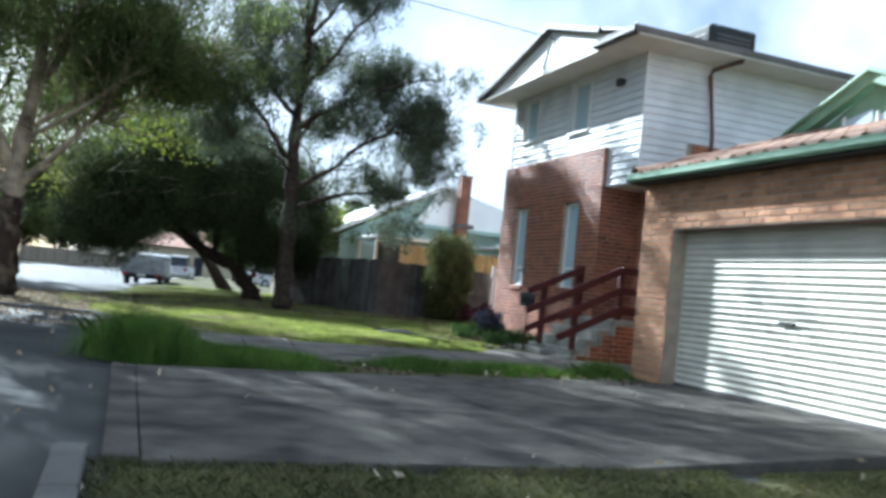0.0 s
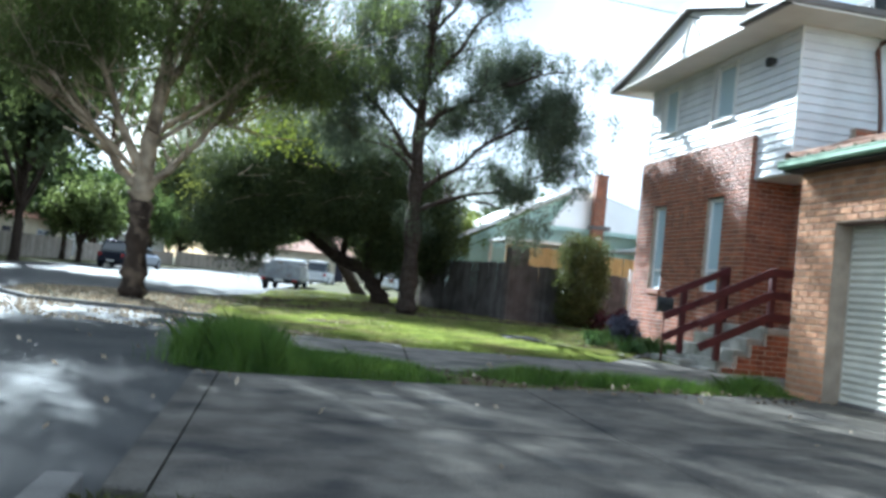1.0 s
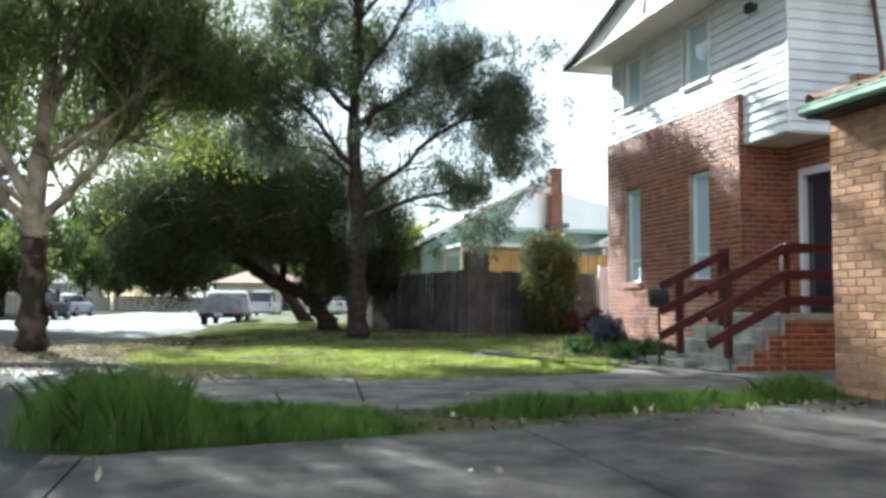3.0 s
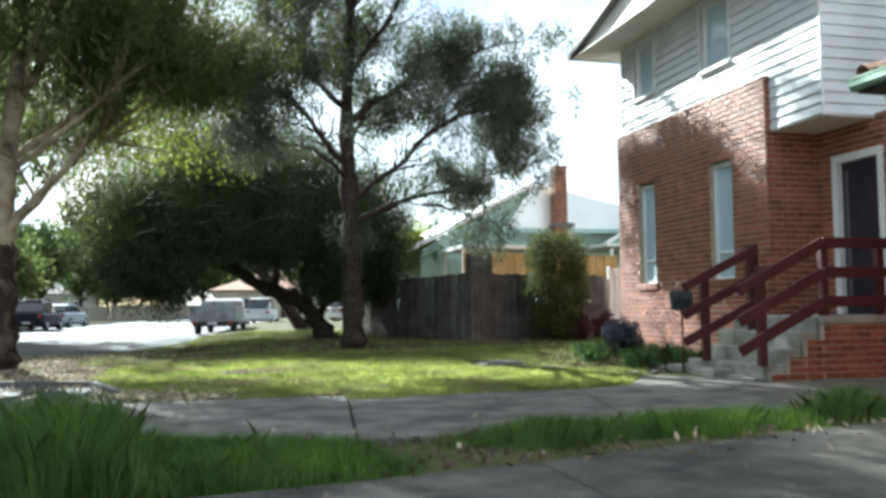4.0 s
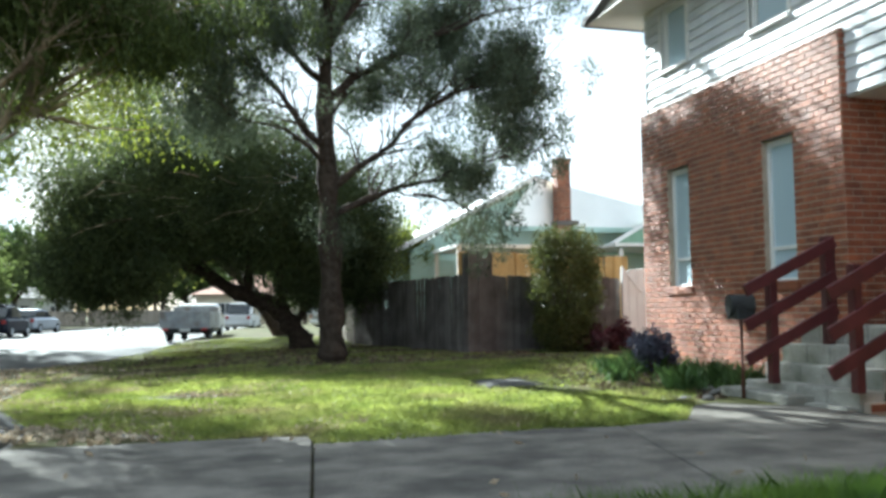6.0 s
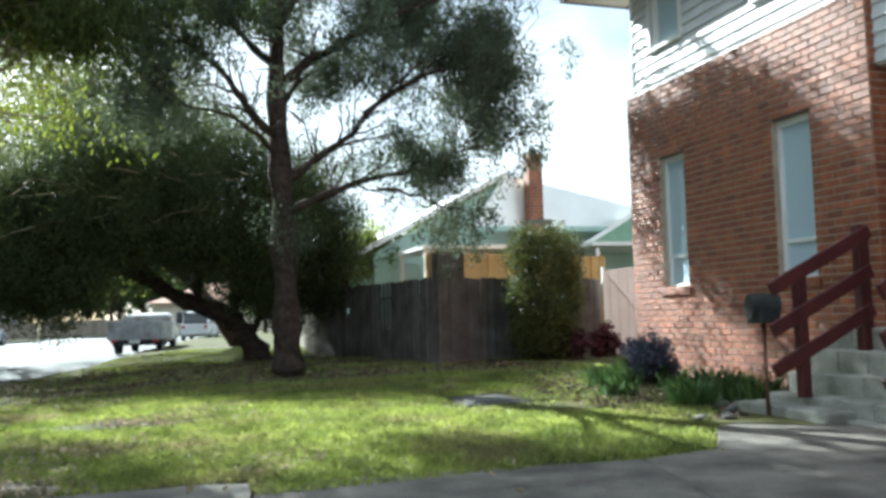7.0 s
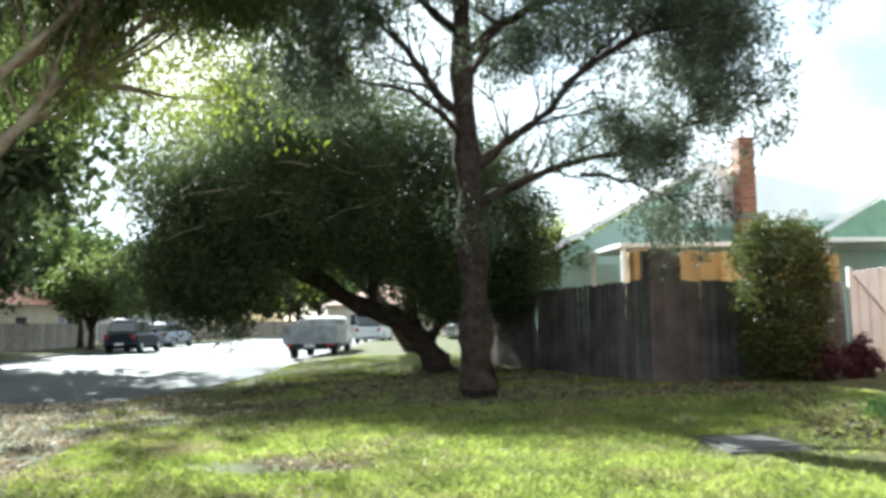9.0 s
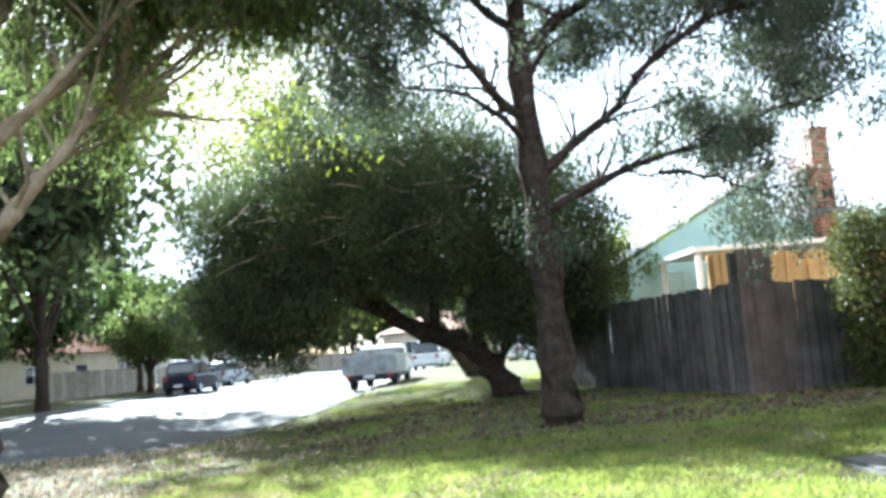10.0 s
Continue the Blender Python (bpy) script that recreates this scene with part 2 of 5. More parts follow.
def add_box(bm, lo, hi, m=None, bevel=0.0):
    geom = bmesh.ops.create_cube(bm, size=1.0)["verts"]
    c = [(a + b) / 2 for a, b in zip(lo, hi)]
    s = [b - a for a, b in zip(lo, hi)]
    t = Matrix.Translation(c) @ Matrix.Diagonal((*s, 1))
    if m is not None:
        t = m @ t
    bmesh.ops.transform(bm, matrix=t, verts=geom)
    if bevel:
        edges = list({e for v in geom for e in v.link_edges})
        bmesh.ops.bevel(bm, geom=edges, offset=bevel, segments=2, affect="EDGES", profile=0.5)


def box_part(name, lo, hi, material, parent=None, label="", m=None, bevel=0.008):
    bm = bmesh.new()
    add_box(bm, lo, hi, m, bevel)
    return part(name, bm, material, parent, label)


def beam(name, a, b, w, h, material, parent=None, label="", bevel=0.008):
    """A squared bar from a to b, w wide and h high."""
    a, b = Vector(a), Vector(b)
    d = b - a
    x = d.normalized()
    side = Vector((0, 0, 1)).cross(x)
    side = side.normalized() if side.length > 1e-4 else Vector((0, 1, 0))
    up = x.cross(side)
    m = Matrix((x, side, up)).transposed().to_4x4()
    m.translation = (a + b) / 2
    bm = bmesh.new()
    add_box(bm, (-d.length / 2, -w / 2, -h / 2), (d.length / 2, w / 2, h / 2), m, bevel)
    return part(name, bm, material, parent, label)


def tube_geo(verts, faces, pts, radii, sides=8, wob=0.0, rng=None):
    base = len(verts)
    prev = None
    n = len(pts)
    for i, (p, r) in enumerate(zip(pts, radii)):
        p = Vector(p)
        d = Vector(pts[min(i + 1, n - 1)]) - Vector(pts[max(i - 1, 0)])
        d = d.normalized() if d.length > 1e-6 else Vector((0, 0, 1))
        u = d.cross(prev if prev is not None and abs(d.dot(prev)) < 0.95 else Vector((0.3, 1, 0.1))).normalized()
        v = d.cross(u)
        prev = v.cross(d) * -1
        for k in range(sides):
            a = 2 * math.pi * k / sides
            rr = r * (1 + (rng.uniform(-wob, wob) if rng else 0))
            verts.append(p + (u * math.cos(a) + v * math.sin(a)) * rr)
    for i in range(n - 1):
        for k in range(sides):
            a, b = base + i * sides + k, base + i * sides + (k + 1) % sides
            faces.append((a, b, b + sides, a + sides))
    faces.append(tuple(base + (n - 1) * sides + k for k in range(sides)))


def tube(name, pts, radii, material, parent=None, sides=10, label="", smooth=True):
    v, f = [], []
    if not isinstance(radii, (list, tuple)):
        radii = [radii] * len(pts)
    tube_geo(v, f, pts, radii, sides)
    f.append(tuple(range(sides - 1, -1, -1)))
    return mesh_ob(name, v, f, material, parent, label, smooth)


def panel(bm, w, h, holes, depth, m):
    """A wall w by h in local x and z, depth inward (+y), with holes (u0, u1, v0, v1) right through."""
    us = sorted({0, w, *[c for q in holes for c in q[:2]]})
    vs = sorted({0, h, *[c for q in holes for c in q[2:]]})
    for u0, u1 in zip(us, us[1:]):
        for v0, v1 in zip(vs, vs[1:]):
            cu, cv = (u0 + u1) / 2, (v0 + v1) / 2
            if any(q[0] < cu < q[1] and q[2] < cv < q[3] for q in holes):
                continue
            add_box(bm, (u0, 0, v0), (u1, depth, v1), m)
    bmesh.ops.remove_doubles(bm, verts=bm.verts, dist=0.0005)


def brick_cells(w, h, holes, course=0.086, length=0.24, joint=0.014):
    cells = []
    row = 0
    v = 0.0
    while v < h - 0.02:
        v1 = min(v + course - joint, h)
        u = -(length / 2 if row % 2 else 0.0)
        while u < w:
            spans = [(max(u, 0), min(u + length - joint, w))]
            for q in holes:
                if q[2] < (v + v1) / 2 < q[3]:
                    nxt = []
                    for a, b in spans:
                        if b <= q[0] or a >= q[1]:
                            nxt.append((a, b))
                        else:
                            if a < q[0]:
                                nxt.append((a, q[0]))
                            if b > q[1]:
                                nxt.append((q[1], b))
                    spans = nxt
            cells += [(a, b, v, v1) for a, b in spans if b - a > 0.025]
            u += length
        v += course
        row += 1
    return cells


BRICK_MESH = {}


def brick_geo(du, dv, proud):
    c = 0.004
    x, z = du / 2, dv / 2
    ver = [(-x, 0, -z), (x, 0, -z), (x, 0, z), (-x, 0, z), (-x + c, -proud, -z + c), (x - c, -proud, -z + c), (x - c, -proud, z - c), (-x + c, -proud, z - c)]
    fac = [(4, 5, 6, 7), (0, 1, 5, 4), (1, 2, 6, 5), (2, 3, 7, 6), (3, 0, 4, 7)]
    return ver, fac


def lay_bricks(wall, m, w, h, holes, near, rng, single, field, limit=300, proud=0.009):
    """Bricks on the outer face of a wall: those in the stretch `near` singly, the others joined."""
    cells = brick_cells(w, h, holes)
    singles = [c for c in cells if near and near[0] <= (c[0] + c[1]) / 2 <= near[1] and near[2] <= (c[2] + c[3]) / 2 <= near[3]][:limit]
    chosen = set(singles)
    V, F = [], []
    for c in cells:
        du, dv = c[1] - c[0], c[3] - c[2]
        pos = ((c[0] + c[1]) / 2, rng.uniform(-0.0015, 0.0015), (c[2] + c[3]) / 2)
        if c in chosen:
            key = (round(du, 3), round(dv, 3), single.name)
            if key not in BRICK_MESH:
                me = bpy.data.meshes.new("brick")
                me.from_pydata(*[brick_geo(du, dv, proud)[0], [], brick_geo(du, dv, proud)[1]])
                me.materials.append(single)
                BRICK_MESH[key] = me
            ob = new("brick", BRICK_MESH[key])
            ob.parent = wall
            ob.matrix_basis = m @ Matrix.Translation(pos)
        else:
            ver, fac = brick_geo(du, dv, proud)
            o = len(V)
            V += [m @ Vector((a + pos[0], b + pos[1], d + pos[2])) for a, b, d in ver]
            F += [tuple(i + o for i in q) for q in fac]
    if V:
        tagged(mesh_ob("brickwork", V, F, field, wall), kind="stuff")


def boards(thing_ob, m, w, h, holes, material, pitch=0.155, name="weatherboard"):
    """Lapped boards on a face, each a mesh of its own, cut round the holes."""
    v = 0.0
    while v < h - 0.03:
        v1 = min(v + pitch + 0.012, h)
        cuts = [(0.0, w)]
        for q in holes:
            if q[2] < (v + v1) / 2 < q[3]:
                nxt = []
                for a, b in cuts:
                    if b <= q[0] or a >= q[1]:
                        nxt.append((a, b))
                    else:
                        if q[0] - a > 0.02:
                            nxt.append((a, q[0]))
                        if b - q[1] > 0.02:
                            nxt.append((q[1], b))
                cuts = nxt
        for a, b in cuts:
            ver = [(a, 0, v), (b, 0, v), (b, -0.036, v), (a, -0.036, v), (a, 0, v1), (b, 0, v1), (b, -0.007, v1), (a, -0.007, v1)]
            fac = [(0, 1, 2, 3), (3, 2, 6, 7), (7, 6, 5, 4), (0, 3, 7, 4), (1, 5, 6, 2)]
            mesh_ob(name, [m @ Vector(p) for p in ver], fac, material, thing_ob)
        v += pitch


# ---- ground, road, paving ----
def smooth(t):
    t = max(0.0, min(1.0, t))
    return t * t * (3 - 2 * t)


def rise(x, y):
    """Height of the lawn: level by the street, a little higher towards the houses."""
    r = -0.05 + 0.05 * smooth((x - 2.0) / 4.0)
    return r + 0.16 * smooth((y - 16.5) / 7.0) * smooth((x + 2.0) / 3.5)


VERGE = [(-1.95, -30), (-1.95, 11.9), (-1.75, 16.9), (-2.3, 18.6), (-4.0, 19.1), (-5.7, 19.4), (-6.8, 21.2), (-7.1, 24.5), (-5.6, 26.4), (-3.3, 26.6), (-2.6, 28.4), (-1.7, 33.0), (-0.5, 46.0), (3.6, 78.0), (14, 135), (60, 300)]
FARSIDE = [(-14.2, -30), (-13.7, 30), (-12.8, 58), (-11.0, 76), (-3.5, 130), (43, 300)]


def inside(x, y, poly):
    c = False
    for (x0, y0), (x1, y1) in zip(poly, poly[1:] + poly[:1]):
        if (y0 > y) != (y1 > y) and x < (x1 - x0) * (y - y0) / (y1 - y0) + x0:
            c = not c
    return c


LAWN = VERGE + [(300, 300), (300, -30)]
FAR_VERGE = FARSIDE + [(-300, 300), (-300, -30)]


def on_road(x, y):
    return not inside(x, y, LAWN) and not inside(x, y, FAR_VERGE)


def steps_to(a, b, fine, near):
    out = [a]
    while out[-1] < b:
        d = abs(out[-1] - near[0]) if out[-1] < near[0] else max(0, out[-1] - near[1])
        out.append(out[-1] + max(fine, d * 0.18))
    return out


xs = steps_to(-900, 900, 0.3, (-9, 10))
ys = steps_to(-400, 1500, 0.3, (0, 36))
gv, gf = [], []
for y in ys:
    for x in xs:
        near = -60 < x < 60 and -20 < y < 160
        z = (-0.34 if near and on_road(x, y) else rise(x, y)) if near else -0.08
        z += 0.018 * noise.noise((x * 0.9, y * 0.9, 0)) if near else 0
        if -2.05 < x < 9 and 5.4 < y < 10.9 or -1.95 < x < 9.0 and 11.5 < y < 15.3:
            z = min(z, -0.115)
        gv.append((x, y, z))
nx = len(xs)
for j in range(len(ys) - 1):
    for i in range(nx - 1):
        a = j * nx + i
        gf.append((a, a + 1, a + nx + 1, a + nx))
ground = tagged(mesh_ob("ground", gv, gf, M_GROUND, smooth=True), "uneven green lawn with bare earth and dry patches", "lawn", kind="structure")

bm = bmesh.new()
rx, ry = steps_to(-24, 40, 1.0, (-20, 6)), steps_to(-40, 320, 1.0, (-10, 60))
rv = [[bm.verts.new((x, y, -0.115 + 0.012 * noise.noise((x * 0.3, y * 0.3, 3)))) for x in rx] for y in ry]
for j in range(len(ry) - 1):
    for i in range(len(rx) - 1):
        bm.faces.new((rv[j][i], rv[j][i + 1], rv[j + 1][i + 1], rv[j + 1][i]))
road = tagged(part("road", bm, M_ROAD, smooth=True), "worn grey asphalt road with dappled patches", "road", kind="structure")


def kerb_line(pts, width, top, piece=1.2, name="kerb"):
    """Kerb stones laid end to end along a line."""
    kerb = thing(name, "pale concrete kerb stones edging the asphalt road", "kerb", kind="structure")
    for (x0, y0), (x1, y1) in zip(pts, pts[1:]):
        d = Vector((x1 - x0, y1 - y0, 0))
        n = max(1, round(d.length / piece))
        for k in range(n):
            a, b = Vector((x0, y0, 0)) + d * (k / n), Vector((x0, y0, 0)) + d * ((k + 1) / n)
            g = (b - a).normalized() * 0.006
            mid = (a + b) / 2
            z = max(top, rise(mid.x, mid.y) + 0.0) if top is None or top < 0.2 else top
            beam("kerb_stone", a + g + Vector((0, 0, z - 0.13)), b - g + Vector((0, 0, z - 0.13)), width, 0.26, M_KERB, kerb, bevel=0.02)
    return kerb


kerb_line([(-2.12, 2.0), (-2.10, 5.75)], 0.17, 0.0, 1.05)
kerb_line(VERGE[2:13], 0.11, -0.03)
kerb_line([(-1.72, 12.1), (-1.75, 16.9)], 0.1, -0.045)
kerb_line(FARSIDE[:5], 0.2, -0.02, 6.0)


def slab(name, pts, z, thick, material, parent):
    """A poured slab with chamfered upper edges, its corners in order."""
    c = Vector((sum(p[0] for p in pts) / len(pts), sum(p[1] for p in pts) / len(pts), 0))
    v, f, n = [], [], len(pts)
    rings = [(1.0, -thick), (1.0, -0.012), (None, 0.0)]
    for s, dz in rings:
        for x, y in pts:
            d = Vector((x, y, 0)) - c
            k = d * (1 - 0.014 / max(d.length, 0.1)) if s is None else d
            zz = z(x, y) if callable(z) else z
            v.append((c.x + k.x, c.y + k.y, zz + dz))
    for r in range(2):
        for i in range(n):
            j = (i + 1) % n
            f.append((r * n + i, r * n + j, (r + 1) * n + j, (r + 1) * n + i))
    f.append(tuple(2 * n + i for i in range(n)))
    return mesh_ob(name, v, f, material, parent)


def dz(x, y):
    return -0.055 + 0.06 * smooth((x - 0.5) / 5.0)


drive = thing("driveway", "stained grey concrete driveway in jointed slabs before the garage", "driveway", kind="structure")
J = 0.012
slab("slab", [(-1.94, 5.75), (-1.75, 5.72), (-1.70, 10.15), (-1.92, 10.2)], dz, 0.2, M_CONC, drive)
slab("slab", [(-1.74, 5.62), (1.32, 5.70), (1.36, 7.78), (-1.72, 7.95)], dz, 0.2, M_CONC, drive)
slab("slab", [(-1.72, 7.95 + J), (1.36, 7.78 + J), (1.42, 10.75), (-1.69, 10.1)], dz, 0.2, M_CONC, drive)
slab("slab", [(1.32 + J, 5.70), (4.3, 6.30), (4.35, 7.9), (1.36 + J, 7.78)], dz, 0.2, M_CONC, drive)
slab("slab", [(1.36 + J, 7.78 + J), (4.35, 7.9 + J), (4.4, 11.3), (1.42 + J, 10.75)], dz, 0.2, M_CONC, drive)
slab("slab", [(4.3 + J, 6.32), (6.1, 6.7), (6.1, 8.0), (4.35 + J, 7.9)], dz, 0.2, M_CONC, drive)
slab("slab", [(4.35 + J, 7.9 + J), (6.1, 8.0 + J), (6.1, 12.0), (4.4 + J, 11.3)], dz, 0.2, M_CONC, drive)
slab("slab", [(4.3 + J, -6), (6.1, -6), (6.1, 6.7 - J), (4.3 + J, 6.32 - J)], dz, 0.2, M_CONC, drive)

path = thing("footpath", "grey concrete footpath slabs with dark joints leading to the steps", "path", kind="structure")
slab("slab", [(-1.65, 13.4), (-0.9, 12.75), (0.43, 12.05), (0.83, 15.42), (-0.4, 15.9), (-1.62, 16.85)], dz, 0.2, M_PATH, path)
slab("slab", [(0.43 + J * 1.5, 12.05), (2.84, 12.15), (3.48, 14.92), (0.83 + J * 1.5, 15.42)], dz, 0.2, M_PATH, path)
slab("slab", [(2.84 + J, 12.15), (6.6, 12.6), (6.6, 14.6), (5.95, 14.6), (5.95, 16.6), (4.85, 16.0), (4.2, 15.05), (3.48 + J, 14.92)], dz, 0.2, M_PATH, path)
slab("slab", [(6.6 + J, 12.6), (9.5, 12.6), (9.5, 14.86), (6.6 + J, 14.86)], lambda x, y: 0.005, 0.2, M_PATH, path)

lid = thing("pit_cover", "square concrete inspection cover sunk in the lawn", "pit cover")
slab("frame", [(3.5, 18.72), (4.25, 18.72), (4.25, 19.6), (3.5, 19.6)], 0.03, 0.1, M_KERB, lid)
slab("cover", [(3.58, 18.8), (4.17, 18.8), (4.17, 19.52), (3.58, 19.52)], 0.05, 0.04, M_KERB, lid)

# ---- red brick house with boarded upper floor ----
rb = random.Random(5)
house = thing("house", "two-storey red brick house with white weatherboard upper floor", "house")
MF = pose(7.2, 21.36, 0, 0, 0, -90)
UX, UY0, UY1, UZ = 7.3, 15.3, 21.24, 3.52
UW = UY1 - UY0
WIN = [(0.86, 1.49, 1.35, 3.245), (3.36, 4.01, 1.35, 3.245)]
bm = bmesh.new()
panel(bm, 4.91, 4.34, WIN, 0.095, MF)
front = part("front_wall", bm, M_MORTAR, house, "red brick front wall with sunlit parapet")
box_part("return_wall", (7.312, 16.47, 0.0), (8.098, 16.75, 3.5), M_MORTAR, house, bevel=0)
box_part("flank_wall", (7.312, 21.06, 0.0), (14.0, 21.355, 4.2), M_BRICK, house, bevel=0)
bm = bmesh.new()
add_box(bm, (7.2, 16.448, 0), (8.1, 16.468, UZ - 0.005))
add_box(bm, (7.2, 16.448, UZ - 0.004), (7.295, 16.468, 4.34))
bmesh.ops.remove_doubles(bm, verts=bm.verts, dist=0.01)
side = part("porch_side_wall", bm, M_MORTAR, house)

# upper floor: studs behind the boards, front and side
UPW = [(0.53, 1.29, 1.43, 2.5), (2.97, 3.79, 1.34, 2.5)]
MU = pose(UX, UY1, UZ, 0, 0, -90)
bm = bmesh.new()
panel(bm, UW, 2.6, UPW, 0.12, MU)
part("upper_frame", bm, M_WHITE, house)
box_part("upper_flank", (UX + 0.122, UY0, UZ), (16.0, UY0 + 0.12, 6.12), M_WHITE, house, bevel=0)
box_part("upper_flank", (UX + 0.122, UY1 - 0.12, UZ + 0.9), (16.0, UY1 - 0.002, 6.12), M_WHITE, house, bevel=0)
boards(house, MU, UW, 2.6, UPW, M_BOARD)
boards(house, pose(UX, UY0, UZ), 8.6, 2.6, [], M_BOARD)
box_part("corner_stop", (UX - 0.038, UY0 - 0.038, UZ - 0.02), (UX, UY0, 6.12), M_WHITE, house, bevel=0.004)
box_part("corner_stop", (UX - 0.038, UY1, 4.36), (UX, UY1 + 0.035, 6.12), M_WHITE, house, bevel=0.004)
box_part("overhang_soffit", (UX - 0.01, UY0 - 0.02, UZ - 0.03), (9.2, 16.44, UZ - 0.004), M_SOFFIT, house, "cream lining under the overhang")


def sash(parent, m, w, h, sill=True, rail=None, brick=False):
    """A white timber window in a hole of a wall, sunk behind its face."""
    win = part("window", window_frame(w, h, rail, m), M_WHITE, parent, "white framed window with pale drawn blind")
    box_part("pane", (0.045, 0.115, 0.045), (w - 0.045, 0.121, h - 0.045), M_PANE, win, m=m, bevel=0)
    box_part("blind", (0.05, 0.16, 0.05), (w - 0.05, 0.166, h - 0.05), M_BLIND, win, m=m, bevel=0)
    if sill:
        box_part("sill", (-0.05, -0.05, -0.05), (w + 0.05, 0.1, 0.0), M_WHITE, win, m=m, bevel=0.006)
    return win


def window_frame(w, h, rail, m):
    bm = bmesh.new()
    d0, d1, t = 0.075, 0.14, 0.05
    add_box(bm, (0, d0, 0), (t, d1, h), m, 0.004)
    add_box(bm, (w - t, d0, 0), (w, d1, h), m, 0.004)
    add_box(bm, (t, d0, 0), (w - t, d1, t), m, 0.004)
    add_box(bm, (t, d0, h - t * 1.6), (w - t, d1, h), m, 0.004)
    if rail:
        add_box(bm, (t, d0 + 0.012, rail), (w - t, d1 - 0.01, rail + 0.05), m, 0.004)
    return bm


for u0, u1, v0, v1 in WIN:
    wm = MF @ Matrix.Translation((u0, 0, v0))
    sash(house, wm, u1 - u0, v1 - v0, sill=False, rail=0.42)
    box_part("brick_sill", (-0.06, -0.035, -0.11), (u1 - u0 + 0.06, 0.08, -0.002), M_BRICK, house, m=wm, bevel=0.006)
    box_part("lintel", (-0.01, -0.005, v1 - v0), (u1 - u0 + 0.01, 0.1, v1 - v0 + 0.02), M_DARK, house, m=wm, bevel=0.003)
for u0, u1, v0, v1 in UPW:
    wm = MU @ Matrix.Translation((u0, -0.03, v0))
    sash(house, wm, u1 - u0, v1 - v0, rail=None)
    for lo, hi in (((-0.07, -0.012, 0), (0, 0.03, v1 - v0)), ((u1 - u0, -0.012, 0), (u1 - u0 + 0.07, 0.03, v1 - v0))):
        box_part("architrave", lo, hi, M_WHITE, house, m=wm, bevel=0.004)
lamp = part("wall_light", (lambda b: (add_box(b, (7.22, 16.02, 5.60), (7.3, 16.12, 5.70), None, 0.01), add_box(b, (7.10, 15.98, 5.54), (7.22, 16.14, 5.70), None, 0.03), b)[2])(bmesh.new()), M_DARK, house, "black twin floodlight")

# roof, gable and eaves
EV, ZS = 6.52, 6.11
bm = bmesh.new()
add_box(bm, (EV, 14.45, ZS), (7.6, 21.98, ZS + 0.025))
add_box(bm, (7.6, 14.45, ZS), (16.2, 15.7, ZS + 0.025))
bmesh.ops.remove_doubles(bm, verts=bm.verts, dist=0.001)
part("soffit", bm, M_SOFFIT, house, "cream eaves lining")
gy, gz = 18.25, 7.16
gable = mesh_ob("gable", [(EV + 0.1, 21.95, ZS + 0.03), (EV + 0.1, 14.6, ZS + 0.03), (EV + 0.1, gy, gz - 0.05), (EV + 0.2, 21.95, ZS + 0.03), (EV + 0.2, 14.6, ZS + 0.03), (EV + 0.2, gy, gz - 0.05)],
                [(0, 1, 2), (5, 4, 3), (0, 3, 4, 1), (1, 4, 5, 2), (2, 5, 3, 0)], M_WHITE, house, "white boarded gable with applied battens")
for ya, za, yb, zb in ((gy + 0.05, gz - 0.15, gy + 0.32, ZS + 0.2), (gy + 0.05, gz - 0.15, gy - 0.42, ZS + 0.36), (gy + 1.15, gz - 0.45, gy + 1.9, ZS + 0.25)):
    beam("batten", (EV + 0.085, ya, za), (EV + 0.085, yb, zb), 0.03, 0.04, M_SOFFIT, gable)
rv = [(EV - 0.02, 22.05, ZS + 0.05), (EV - 0.02, gy, gz + 0.06), (EV - 0.02, 14.5, ZS + 0.12), (16.2, 22.05, ZS + 0.05), (16.2, gy, gz + 0.06), (16.2, 14.5, ZS + 0.12)]
rv += [(x, y, z - 0.06) for x, y, z in rv]
mesh_ob("roof", rv, [(0, 1, 4, 3), (1, 2, 5, 4), (6, 9, 10, 7), (7, 10, 11, 8), (0, 6, 7, 1), (1, 7, 8, 2), (3, 4, 10, 9), (4, 5, 11, 10), (0, 3, 9, 6), (2, 8, 11, 5)], M_GUTTER, house, "low dark roof")
beam("barge_board", (EV - 0.03, 22.08, ZS + 0.06), (EV - 0.03, gy, gz + 0.04), 0.05, 0.11, M_GUTTER, house)
beam("barge_board", (EV - 0.03, gy, gz + 0.04), (EV - 0.03, 15.9, ZS + 0.42), 0.05, 0.11, M_GUTTER, house)


def gutter(name, a, b, w, h, material, parent):
    """A quad-section gutter with an open top and a rolled front lip, from a to b, front to its right-hand side."""
    a, b = Vector(a), Vector(b)
    d = (b - a).normalized()
    s = d.cross(Vector((0, 0, 1)))
    prof = [(0, h), (0, 0), (w * 0.75, 0), (w, h * 0.3), (w, h), (w * 1.06, h), (w * 1.06, h * 0.85), (w * 0.94, h * 0.85), (w * 0.94, h * 0.35), (w * 0.7, 0.012), (0.01, 0.012), (0.01, h)]
    n = len(prof)
    v = [p + s * x + Vector((0, 0, z)) for p in (a, b) for x, z in prof]
    f = [(i, (i + 1) % n, n + (i + 1) % n, n + i) for i in range(n)] + [tuple(range(n)), tuple(range(2 * n - 1, n - 1, -1))]
    return mesh_ob(name, v, f, material, parent)


gutter("gutter", (16.2, 14.55, ZS + 0.02), (EV - 0.08, 14.55, ZS + 0.02), -0.12, 0.14, M_GUTTER, house)
